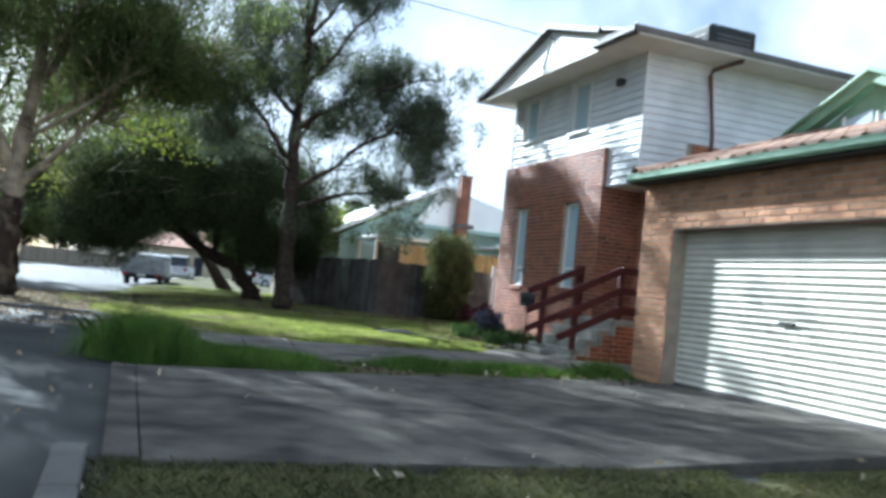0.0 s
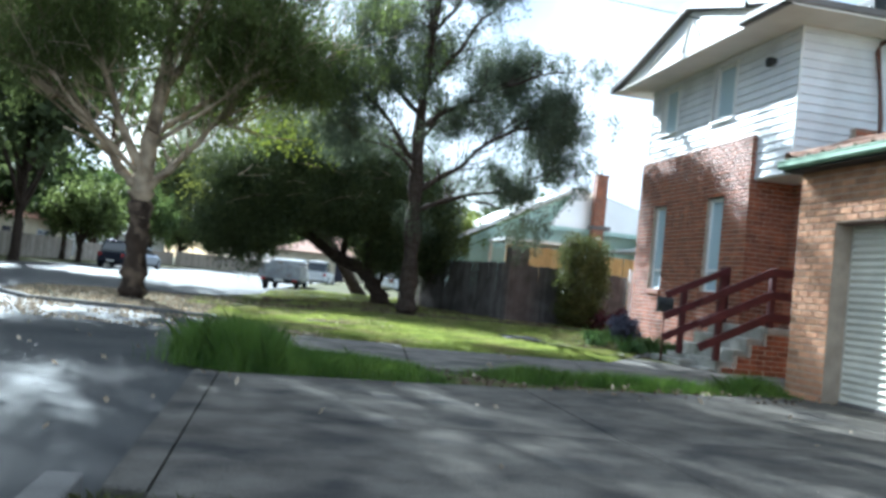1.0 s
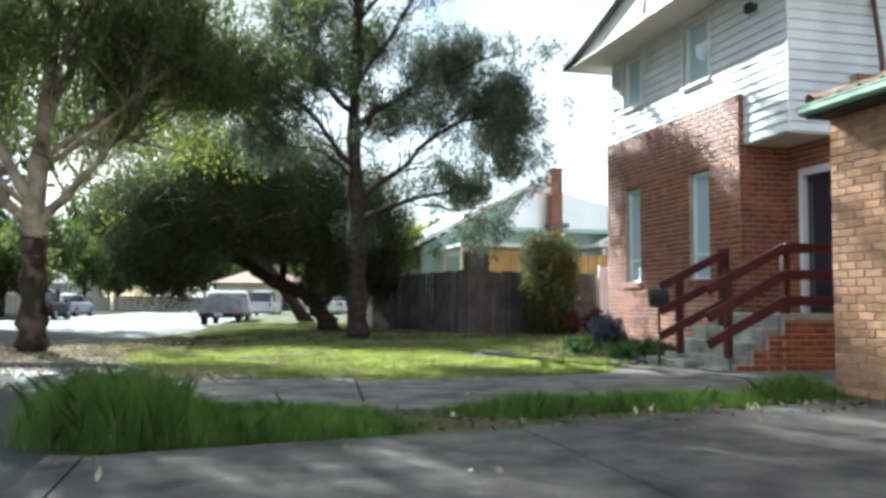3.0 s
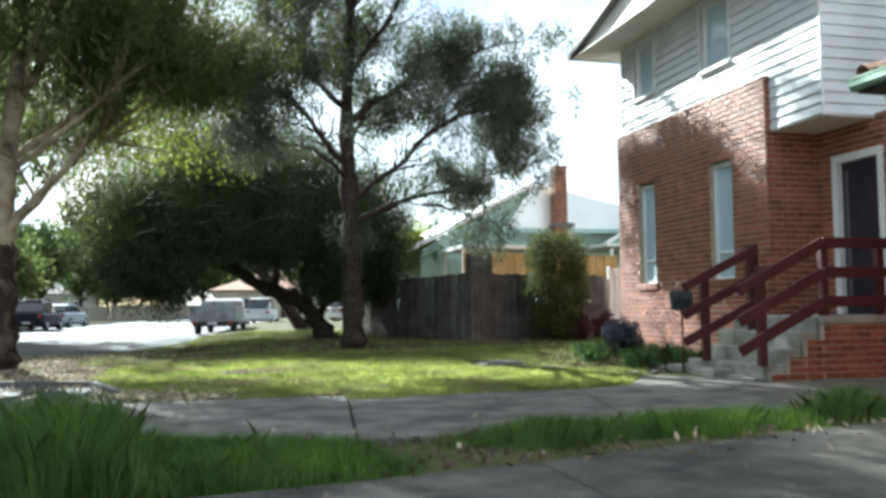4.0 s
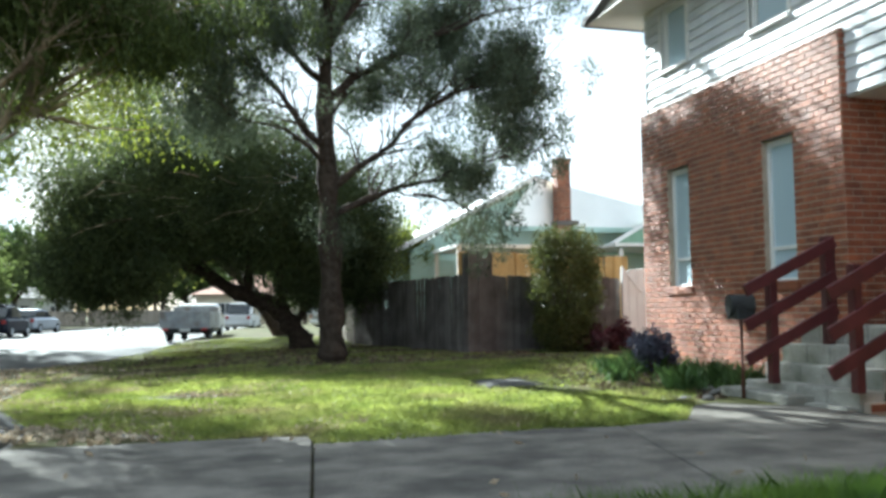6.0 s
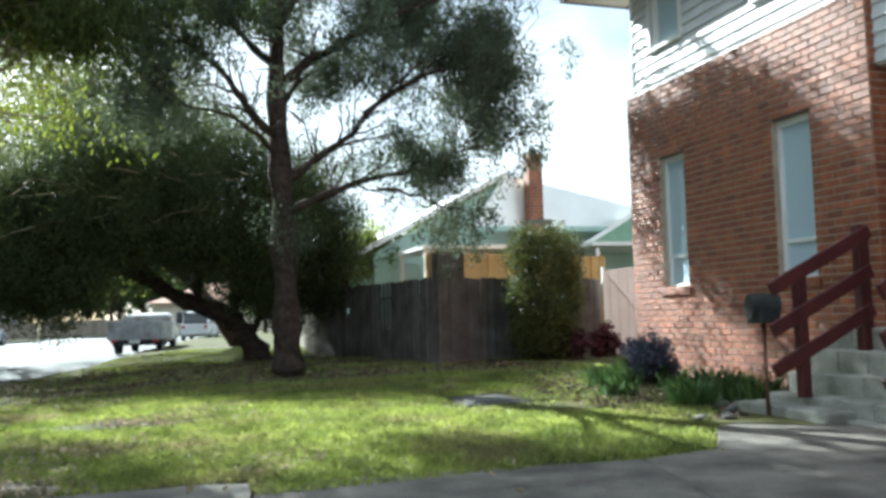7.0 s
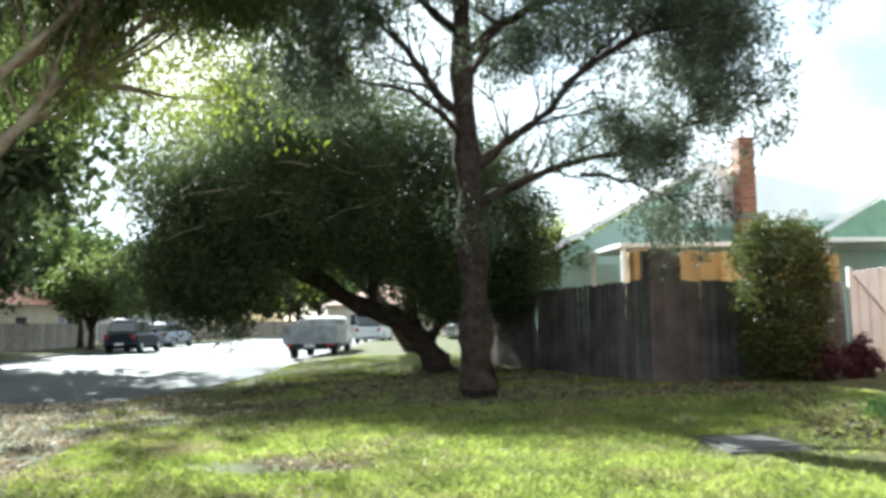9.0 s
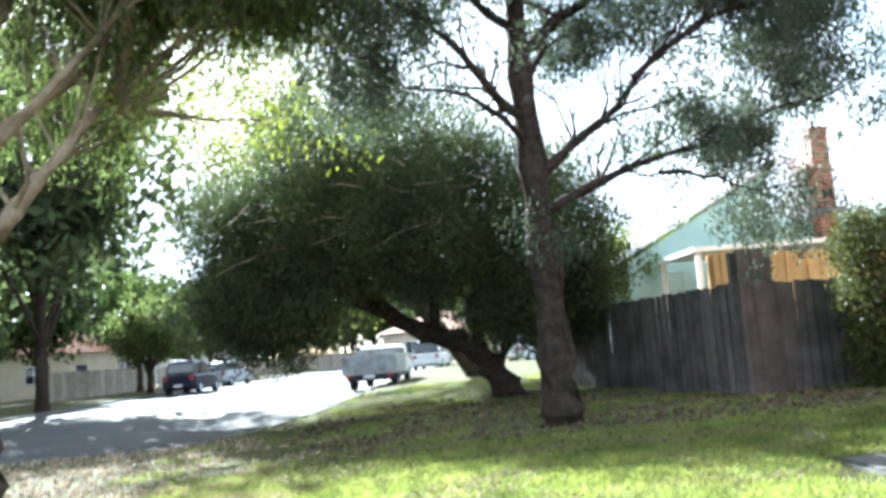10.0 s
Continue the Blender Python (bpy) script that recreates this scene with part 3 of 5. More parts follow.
gutter("gutter", (EV, 14.45, ZS + 0.02), (EV, 15.95, ZS + 0.02), -0.12, 0.14, M_GUTTER, house)
box_part("fascia", (EV - 0.002, 14.56, ZS + 0.002), (EV + 0.025, 15.95, ZS + 0.24), M_SOFFIT, house)
box_part("fascia", (EV + 0.03, 14.558, ZS + 0.002), (16.2, 14.58, ZS + 0.15), M_SOFFIT, house)
gutter("gutter", (EV - 0.05, 22.0, ZS + 0.0), (9.0, 22.0, ZS + 0.0), -0.12, 0.12, M_GUTTER, house)
tube("downpipe", [(8.99, 14.52, 6.2), (8.99, 14.6, 6.08), (8.75, 15.18, 5.98), (8.74, 15.23, 5.85), (8.8, 15.1, 4.6), (8.8, 15.08, 3.0)], 0.045, M_BROWN, house, 8, "brown downpipe")
cooler = thing("rooftop_cooler", "dark grey evaporative cooler box on the roof", "air cooler")
bm = bmesh.new()
add_box(bm, (10.9, 18.3, 7.05), (12.3, 19.7, 8.25), None, 0.1)
part("housing", bm, M_DARK, cooler)
bm = bmesh.new()
for k in range(7):
    add_box(bm, (10.88, 18.5, 7.3 + k * 0.11), (10.9, 19.5, 7.34 + k * 0.11))
    add_box(bm, (11.1, 18.28, 7.3 + k * 0.11), (12.1, 18.3, 7.34 + k * 0.11))
part("louvres", bm, M_GUTTER, cooler)

# side pier, door wall and door
bm = bmesh.new()
add_box(bm, (8.36, 15.14, 0), (9.4, 15.318, 4.42))
pier = part("side_pier", bm, M_MORTAR, house)
MD = pose(8.1, 16.45, 0, 0, 0, -90)
DOOR = (0.28, 1.3, 0.8, 3.1)
bm = bmesh.new()
panel(bm, 3.0, 3.55, [DOOR], 0.2, MD)
doorwall = part("door_wall", bm, M_MORTAR, house)
dm = MD @ Matrix.Translation((DOOR[0], 0, DOOR[2]))
bm = bmesh.new()
for lo, hi in (((0, -0.02, 0), (0.11, 0.12, 2.3)), ((0.91, -0.02, 0), (1.02, 0.12, 2.3)), ((0.11, -0.02, 2.18), (0.91, 0.12, 2.3))):
    add_box(bm, lo, hi, dm, 0.006)
dframe = part("door_frame", bm, M_WHITE, house, "white painted door frame")
bm = bmesh.new()
add_box(bm, (0.11, 0.07, 0.0), (0.91, 0.11, 2.18), dm, 0.004)
door = part("door", bm, M_DOOR, house, "dark screen door standing shut")
bm = bmesh.new()
add_box(bm, (0.19, 0.055, 0.15), (0.24, 0.07, 2.05), dm, 0.004)
part("screen_stile", bm, M_GUTTER, door)
tube("door_handle", [dm @ Vector((0.82, 0.065, 1.0)), dm @ Vector((0.82, 0.02, 1.0)), dm @ Vector((0.72, 0.02, 1.0))], 0.01, M_SOFFIT, door, 6)

# ---- porch steps and rails ----
porch = thing("porch_steps", "stone-faced porch steps with red brick flank and landing", "steps")
TR = [(6.05, 0.0, 0.18), (6.32, 0.18, 0.38), (6.57, 0.38, 0.59), (6.83, 0.59, 0.79)]
for i, (x0, z0, z1) in enumerate(TR):
    x1 = TR[i + 1][0] + 0.02 if i < 3 else 7.2
    y = 15.0
    while y < 16.8:
        w = rb.uniform(0.34, 0.52)
        y1 = min(y + w, 16.86)
        if y1 - y > 0.08:
            bm = bmesh.new()
            add_box(bm, (x0 - rb.uniform(0.0, 0.02), y, z0 - 0.02), (x1, y1 - 0.008, z1 + rb.uniform(-0.006, 0.004)), None, 0.018)
            part("step_block", bm, M_STEP, porch)
        y = y1
for x0, y0, x1, y1 in ((5.72, 15.65, 6.06, 16.2), (5.76, 16.2, 6.06, 16.95), (5.9, 15.0, 6.06, 15.65)):
    bm = bmesh.new()
    add_box(bm, (x0, y0, -0.1), (x1, y1 - 0.01, 0.1 if y0 > 15.2 else 0.03), None, 0.02)
    part("step_block", bm, M_STEP, porch)
flank = bmesh.new()
for i, (x0, z0, z1) in enumerate(TR):
    add_box(flank, (x0 + 0.03, 14.9, -0.1), ((TR[i + 1][0] + 0.03) if i < 3 else 9.6, 14.995, z1 - 0.1))
flankwall = part("flank_wall", flank, M_MORTAR, porch)
box_part("landing", (6.85, 14.88, 0.70), (9.6, 16.44, 0.80), M_STEP, porch, "pale concrete landing slab")
box_part("sub_floor", (7.2, 15.0, -0.1), (8.09, 16.44, 0.70), M_MORTAR, porch)

rail = thing("porch_railing", "maroon painted timber stair railing with three rails", "railing")


def post(x, y, z0, z1):
    box_part("post", (x - 0.05, y - 0.05, z0), (x + 0.05, y + 0.05, z1), M_RAIL, rail, bevel=0.01)


post(5.98, 14.93, 0.18, 1.42)
post(6.9, 14.93, 0.8, 1.78)
post(7.75, 14.93, 0.8, 1.78)
post(5.95, 16.18, 0.18, 1.36)
post(6.68, 16.18, 0.59, 1.80)
post(6.82, 16.3, 0.8, 1.82)
for dz_ in (0.0, -0.38, -0.75):
    beam("handrail", (5.62, 14.86, 1.12 + dz_), (6.87, 14.86, 1.74 + dz_), 0.045, 0.14, M_RAIL, rail)
    beam("handrail", (6.86, 14.86, 1.73 + dz_), (9.4, 14.86, 1.73 + dz_), 0.045, 0.14, M_RAIL, rail)
    beam("handrail", (5.58, 16.12, 1.19 + dz_), (6.75, 16.12, 1.74 + dz_), 0.045, 0.13, M_RAIL, rail)

box = thing("letterbox", "dark green metal letterbox on a slim post beside the steps", "letterbox")
bm = bmesh.new()
geo = bmesh.ops.create_cone(bm, cap_ends=True, segments=20, radius1=0.12, radius2=0.12, depth=0.27)
bmesh.ops.transform(bm, matrix=pose(5.72, 16.42, 1.04, 90, 0, 75), verts=geo["verts"])
add_box(bm, (5.61, 16.31, 0.88), (5.83, 16.53, 1.03), pose(0, 0, 0), 0.01)
part("body", bm, M_DARK, box)
tube("slim_post", [(5.73, 16.43, 0.0), (5.73, 16.43, 0.95)], 0.022, M_BROWN, box, 8)

# ---- brick garage ----
garage = thing("garage", "tan brick garage with cream roller door and green gutter", "garage")
MG = pose(5.4, 12.03, 0, 0, 0, -90)
OPEN = (0.77, 5.6, -0.2, 2.22)
bm = bmesh.new()
panel(bm, 6.4, 2.92, [(0.77, 5.6, 0, 2.22)], 0.24, MG)
gwall = part("garage_wall", bm, M_MORTAR, garage, "tan brick wall with raked joints")
for lo, hi in (((5.642, 11.79, -0.1), (12.5, 12.026, 2.92)), ((12.3, 5.83, -0.1), (12.5, 11.788, 2.92)), ((5.642, 5.63, -0.1), (12.5, 5.828, 2.92))):
    box_part("garage_flank", lo, hi, M_TAN, garage, bevel=0)
# corrugated curtain
V, F = [], []
nseg = 26 * 8
for i in range(nseg + 1):
    z = 0.03 + (2.30 - 0.03) * i / nseg
    ph = (i % 8) / 8.0
    off = 0.012 * (1 if 0.15 < ph < 0.7 else 0) + 0.006 * math.sin(2 * math.pi * ph)
    V += [(5.66 - off, 6.35, z), (5.66 - off, 11.32, z)]
for i in range(nseg):
    F.append((2 * i, 2 * i + 2, 2 * i + 3, 2 * i + 1))
curtain = mesh_ob("roller_door", V, F, M_ROLLER, garage, "cream corrugated steel roller door, shut")
box_part("bottom_rail", (5.63, 6.36, 0.0), (5.68, 11.3, 0.05), M_GUTTER, curtain, bevel=0.004)
box_part("lock_handle", (5.615, 9.0, 1.0), (5.645, 9.26, 1.05), M_DARK, curtain, bevel=0.006)
for y in (11.28, 6.38):
    box_part("guide_track", (5.642, y - 0.03, 0.0), (5.7, y + 0.03, 2.24), M_ROLLER, garage, bevel=0.004)
box_part("lintel", (5.42, 6.43, 2.2), (5.62, 11.26, 2.215), M_BROWN, garage, bevel=0.002)
# near-black board, its colour standing in for the shade under the gutter
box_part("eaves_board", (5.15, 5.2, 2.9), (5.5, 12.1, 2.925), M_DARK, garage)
box_part("fascia", (5.2, 5.2, 2.91), (5.23, 12.12, 3.05), M_GREEN, garage, bevel=0.004)
gutter("gutter", (5.2, 5.2, 2.93), (5.2, 12.14, 2.93), -0.12, 0.11, M_GREEN, garage)
roof = mesh_ob("roof", [(5.2, 5.2, 3.03), (5.2, 12.1, 3.03), (8.9, 12.1, 4.29), (8.9, 5.2, 4.29), (5.2, 5.2, 2.99), (5.2, 12.1, 2.99), (8.9, 12.1, 4.25), (8.9, 5.2, 4.25)],
               [(0, 3, 2, 1), (4, 5, 6, 7), (0, 1, 5, 4), (1, 2, 6, 5), (2, 3, 7, 6), (3, 0, 4, 7)], M_ROOFO, garage)
# curved terracotta tiles
V, F = [], []
for k in range(9):
    u = k / 8
    h = 0.045 * math.sin(math.pi * min(1, u / 0.55)) if u < 0.55 else -0.004
    for d, lift in ((0.0, 0.02), (0.36, 0.0)):
        V.append((d, (u - 0.5) * 0.3, h + lift + 0.012))
for k in range(8):
    F.append((2 * k, 2 * k + 1, 2 * k + 3, 2 * k + 2))
tile_me = bpy.data.meshes.new("roof_tile")
o = len(V)
V2 = V + [(x, y, z - 0.014) for x, y, z in V]
F2 = F + [tuple(i + o for i in reversed(q)) for q in F] + [(2 * k, 2 * k + 2, o + 2 * k + 2, o + 2 * k) for k in range(8)]
tile_me.from_pydata(V2, [], F2)
tile_me.materials.append(M_TILE)
slope = math.atan2(1.26, 3.7)
for i in range(11):
    for j in range(23):
        ob = new("roof_tile", tile_me)
        ob.parent = roof
        d = i * 0.33 - 0.03
        ob.matrix_basis = Matrix.Translation((5.2 + d * math.cos(slope), 5.35 + j * 0.3 + rb.uniform(-0.006, 0.006), 3.045 + d * math.sin(slope))) @ Euler((rb.uniform(-0.02, 0.02), -slope, rb.uniform(-0.02, 0.02))).to_matrix().to_4x4()
V, F = [], []
tube_geo(V, F, [(5.2 + d * math.cos(slope), 12.08, 3.09 + d * math.sin(slope)) for d in (0, 1, 2, 3, 3.8)], [0.085] * 5, 10)
mesh_ob("verge_tile", V, F, M_TILE, roof, smooth=True)
# green gable behind the garage roof
gab = thing("gable_dormer", "green-trimmed gable with white-framed glass behind the garage", "gable")
GX = 8.5
mesh_ob("gable_wall", [(GX + 0.1, 12.5, 4.0), (GX + 0.1, 9.2, 4.0), (GX + 0.1, 10.85, 4.85), (GX + 3, 12.5, 4.0), (GX + 3, 9.2, 4.0), (GX + 3, 10.85, 4.85)],
        [(0, 1, 2), (0, 2, 5, 3), (2, 1, 4, 5), (0, 3, 4, 1), (3, 5, 4)], M_GREEN, gab)
for s in (1, -1):
    beam("barge_board", (GX - 0.05, 10.85 + s * 1.75, 4.14), (GX - 0.05, 10.85, 4.94), 0.06, 0.16, M_GREEN, gab)
    beam("barge_capping", (GX + 0.1, 10.85 + s * 1.78, 4.24), (GX + 0.1, 10.85, 5.04), 0.5, 0.05, M_GREEN, gab)
for y in (11.15, 10.5):
    fr = mesh_ob("glazing", [(GX + 0.05, y + 0.28, 4.14), (GX + 0.05, y - 0.25, 4.14), (GX + 0.05, y - 0.25, 4.46), (GX + 0.05, y + 0.28, 4.34), (GX + 0.08, y + 0.28, 4.14), (GX + 0.08, y - 0.25, 4.14), (GX + 0.08, y - 0.25, 4.46), (GX + 0.08, y + 0.28, 4.34)],
                 [(0, 1, 2, 3), (0, 3, 7, 4), (1, 5, 6, 2), (3, 2, 6, 7)], M_PANE, gab, "pale glass in white frames")
    beam("glazing_bar", (GX + 0.04, y + 0.28, 4.12), (GX + 0.04, y + 0.28, 4.4), 0.04, 0.05, M_WHITE, gab)


# ---- trees ----
def leaf_quads(centres, spread, per, size, rng, droop=0.5, slim=0.35, flat=1.0):
    """Diamond leaves scattered round clump centres; droop turns them tip down."""
    c = np.asarray(centres, float)
    n = len(c) * per
    base = np.repeat(c, per, 0)
    sp = np.repeat(np.broadcast_to(np.asarray(spread, float), (len(c),)), per)
    off = rng.normal(0, 1, (n, 3))
    off *= (np.minimum(np.linalg.norm(off, axis=1), 1.9) / np.maximum(np.linalg.norm(off, axis=1), 1e-6))[:, None] * 0.55
    off[:, 2] *= flat
    p = base + off * sp[:, None]
    d = rng.normal(0, 1, (n, 3))
    d[:, 2] -= droop * 2.0
    d /= np.linalg.norm(d, axis=1)[:, None]
    s = np.cross(d, rng.normal(0, 1, (n, 3)))
    s /= np.maximum(np.linalg.norm(s, axis=1), 1e-6)[:, None]
    ln = size * rng.uniform(0.6, 1.4, n)[:, None]
    q = np.stack([p - d * ln * 0.5, p + s * ln * slim * 0.5, p + d * ln * 0.5, p - s * ln * slim * 0.5], 1)
    return q


def limb_points(a, b, rng, bend=0.12, n=6, lift=0.0):
    a, b = Vector(a), Vector(b)
    L = (b - a).length
    pts = []
    k = Vector((rng.uniform(-1, 1), rng.uniform(-1, 1), rng.uniform(-0.6, 0.6))) * L * bend
    for i in range(n):
        t = i / (n - 1)
        p = a.lerp(b, t) + k * math.sin(math.pi * t) + Vector((0, 0, lift * math.sin(math.pi * t)))
        if 0 < i < n - 1:
            p += Vector((rng.uniform(-1, 1), rng.uniform(-1, 1), rng.uniform(-1, 1))) * L * 0.02
        pts.append(p)
    return pts


def grow(tree, trunk_pts, trunk_r, limbs, bark, rng, twigs=3, twig_len=1.1, sides=10, twig_dir=0.3, label="", limb_bark=None):
    """Trunk and limbs as meshes of their own; returns the twig ends as clump centres with a weight."""
    V, F = [], []
    tube_geo(V, F, trunk_pts, trunk_r, 14, 0.05, rng)
    mesh_ob("trunk", V, F, bark, tree, label, True)
    ends = []
    for a, b, r, lift in limbs:
        V, F = [], []
        pts = limb_points(a, b, rng, 0.10, 8, lift)
        tube_geo(V, F, pts, [r * (1 - 0.8 * i / 7) for i in range(8)], sides, 0.06, rng)
        for i in range(2, 8):
            for k in range(twigs):
                st = pts[i]
                out = (pts[-1] - pts[0]).normalized()
                d = (out * 0.7 + Vector((rng.uniform(-1, 1), rng.uniform(-1, 1), rng.uniform(-0.5, 0.9) + twig_dir))).normalized()
                L = twig_len * rng.uniform(0.6, 1.3)
                e = st + d * L
                tp = limb_points(st, e, rng, 0.15, 5)
                r0 = max(0.012, r * (1 - 0.8 * i / 7) * 0.42)
                tube_geo(V, F, tp, [r0 * (1 - 0.75 * j / 4) for j in range(5)], 5)
                ends.append(e)
                for _ in range(2):
                    d2 = (d + Vector((rng.uniform(-1, 1), rng.uniform(-1, 1), rng.uniform(-1, 0.7))) * 0.9).normalized()
                    s2 = tp[rng.choice((2, 3))]
                    e2 = s2 + d2 * L * rng.uniform(0.4, 0.8)
                    tube_geo(V, F, [s2, (s2 + e2) / 2 + Vector((0, 0, 0.03)), e2], [r0 * 0.5, r0 * 0.35, r0 * 0.15], 4)
                    ends.append(e2)
        mesh_ob("limb", V, F, limb_bark or bark, tree, "", True)
    return ends


def ell(n, c, r, rng, shell=0.55, keep=None):
    """Points in the outer part of an ellipsoid."""
    out = []
    while len(out) < n:
        v = Vector((rng.gauss(0, 1), rng.gauss(0, 1), rng.gauss(0, 1))).normalized()
        s = rng.uniform(shell, 1.0) * (1 + 0.18 * noise.noise(v * 2.2 + Vector(c)))
        p = Vector((c[0] + v.x * r[0] * s, c[1] + v.y * r[1] * s, c[2] + v.z * r[2] * s))
        if keep is None or keep(p):
            out.append(p)
    return out


def sprays(cs, rng, n, r, fall=0.35):
    """Several tight sub-clumps hanging round each clump centre."""
    out = []
    for c in cs:
        for _ in range(n):
            out.append((c.x + rng.gauss(0, r), c.y + rng.gauss(0, r), c.z + rng.gauss(0, r * 0.45) - rng.random() * fall))
    return out


# street gum: pale forked trunk, wide drooping crown, unseen parts added for shade
rg = random.Random(11)
ng = np.random.default_rng(11)
gum = thing("gum_tree", "large spreading gum tree with mottled pale and charred bark", "tree")
OY = 1.25
trunk_low = [(-4.25, 20.7 + OY, -0.15), (-4.26, 20.7 + OY, 0.1), (-4.28, 20.7 + OY, 0.5), (-4.28, 20.7 + OY, 1.3), (-4.3, 20.65 + OY, 2.0), (-4.32, 20.65 + OY, 2.5)]
trunk_top = [(-4.295, 20.655 + OY, 1.75), (-4.31, 20.65 + OY, 2.3), (-4.31, 20.65 + OY, 2.6), (-4.25, 20.6 + OY, 3.4), (-4.1, 20.5 + OY, 4.6), (-4.0, 20.4 + OY, 6.5)]
gl = [((-4.3, 20.65, 2.2), (-6.4, 20.0, 4.3), 0.16, 0.2), ((-4.3, 20.65, 2.2), (-2.7, 21.0, 4.3), 0.13, 0.1), ((-4.28, 20.6, 2.6), (-5.4, 19.5, 6.2), 0.14, 0.2),
      ((-6.2, 20.1, 4.1), (-9.0, 18.6, 6.6), 0.12, 0.2), ((-6.2, 20.1, 4.1), (-8.6, 22.5, 7.0), 0.10, 0.3), ((-2.8, 21.0, 4.2), (-0.6, 21.8, 6.6), 0.09, 0.3),
      ((-2.8, 21.0, 4.2), (-1.5, 18.6, 6.9), 0.09, 0.3), ((-4.1, 20.5, 4.6), (-2.2, 20.0, 7.6), 0.11, 0.2), ((-4.0, 20.4, 6.3), (-4.6, 18.0, 9.2), 0.11, 0.3),
      ((-4.0, 20.4, 6.3), (-3.0, 22.6, 9.6), 0.11, 0.3), ((-5.3, 19.6, 6.0), (-7.4, 17.0, 8.4), 0.10, 0.3), ((-5.3, 19.6, 6.0), (-6.6, 20.8, 9.4), 0.10, 0.2), ((-4.2, 20.6, 3.6), (-1.8, 22.4, 5.6), 0.09, 0.2),
      ((-4.2, 20.6, 3.4), (-1.2, 19.6, 6.2), 0.07, 0.2), ((-4.28, 20.65, 2.6), (-6.9, 19.2, 5.4), 0.08, 0.2), ((-2.9, 20.95, 4.1), (-0.4, 19.8, 5.9), 0.05, 0.2), ((-4.1, 20.5, 4.4), (-2.4, 18.4, 7.4), 0.07, 0.2)]
gl = [((a[0], a[1] + OY, a[2]), (b[0], b[1] + OY, b[2]), r, k) for a, b, r, k in gl]
V, F = [], []
tube_geo(V, F, trunk_top, [0.19, 0.292, 0.255, 0.20, 0.17, 0.11], 12, 0.06, rg)
mesh_ob("upper_trunk", V, F, M_BARKG, gum, "pale cream upper trunk", True)
# limbs reaching the unseen crown parts that are added for shade
gl += [((-5.3, 19.6 + OY, 6.0), (-8.6, 18.0, 10.9), 0.10, 0.3), ((-4.0, 20.4 + OY, 6.3), (-2.2, 21.4, 11.4), 0.10, 0.2), ((-3.4, 21.0, 8.5), (0.2, 21.6, 11.8), 0.07, 0.3)]
ends = grow(gum, trunk_low, [0.40, 0.35, 0.31, 0.285, 0.285, 0.14], gl, M_CHAR, rg, 3, 1.5, 10, 0.25, "charred dark trunk with peeling tan patches", M_BARKG)
ends += ell(120, (-4.6, 20.2 + OY, 7.4), (5.2, 4.2, 3.4), rg, 0.45, lambda p: p.z > 4.2 + 0.22 * abs(p.x + 4.4))
# near canopy, mostly out of view, added to shade the driveway
ends += ell(70, (-6.2, 17.4, 8.6), (4.4, 3.0, 2.2), rg, 0.15)
ends += ell(60, (-1.7, 22.3, 6.3), (2.1, 1.8, 2.1), rg, 0.15)
ends += ell(190, (-2.7, 22.0, 6.4), (2.6, 1.8, 1.15), rg, 0.1)
ends += ell(150, (-6.3, 22.6, 6.3), (2.4, 2.2, 1.7), rg, 0.1)
ends += ell(60, (-0.9, 22.6, 5.8), (1.4, 1.2, 0.7), rg, 0.1)
# high crown above the view, added to shade driveway and kerb
ends += ell(150, (-2.6, 21.2, 11.0), (3.8, 2.6, 1.9), rg, 0.1)
ends += ell(120, (-8.6, 17.6, 10.9), (3.4, 3.0, 1.7), rg, 0.1)
clumps = [e for e in ends if rg.random() < 0.6 and (e.z > 4.9 or e.x < -6.5 and e.z > 4.2)]
clumps += ell(42, (-3.6, 24.6, 5.1), (2.8, 2.2, 0.95), rg, 0.1)
clumps += ell(24, (-2.9, 24.3, 4.7), (1.9, 1.2, 1.2), rg, 0.1)
# left-hand crown out of view, added to shade the road
clumps += ell(125, (-8.8, 21.4, 9.4), (3.6, 3.2, 2.0), rg, 0.1)
clumps += ell(90, (-7.6, 25.2, 7.4), (3.0, 2.6, 1.8), rg, 0.1)
clumps += ell(26, (-4.5, 20.8, 6.6), (1.5, 1.5, 0.9), rg, 0.1)
clumps = [c for c in clumps if noise.noise(c * 0.55) > -0.27]
q = leaf_quads(sprays(clumps, rg, 6, 0.34, 0.7), 0.2, 44, 0.105, ng, 1.1, 0.26, 1.8)
quads_ob("crown", q, M_LEAFG, gum, "drooping olive gum leaves, with unseen clumps added to cast shade")

# lime clumps: gum leaves with light from behind put into their colour
lime = [Vector((rg.uniform(-2.8, -0.2), rg.uniform(21.5, 24.5), rg.uniform(3.9, 6.4))) for _ in range(34)]
quads_ob("young_leaves", leaf_quads([tuple(e) for e in lime], 0.5, 80, 0.10, ng, 0.8, 0.3), M_LEAFY, gum, "lime-coloured gum leaves, light from behind painted into them")
for e in lime[::3]:
    V, F = [], []
    tube_geo(V, F, limb_points((-2.75, 21.05 + OY, 4.1), e, rg, 0.1, 5), [0.035, 0.028, 0.022, 0.015, 0.007], 5)
    mesh_ob("limb", V, F, M_BARKG, gum, "", True)

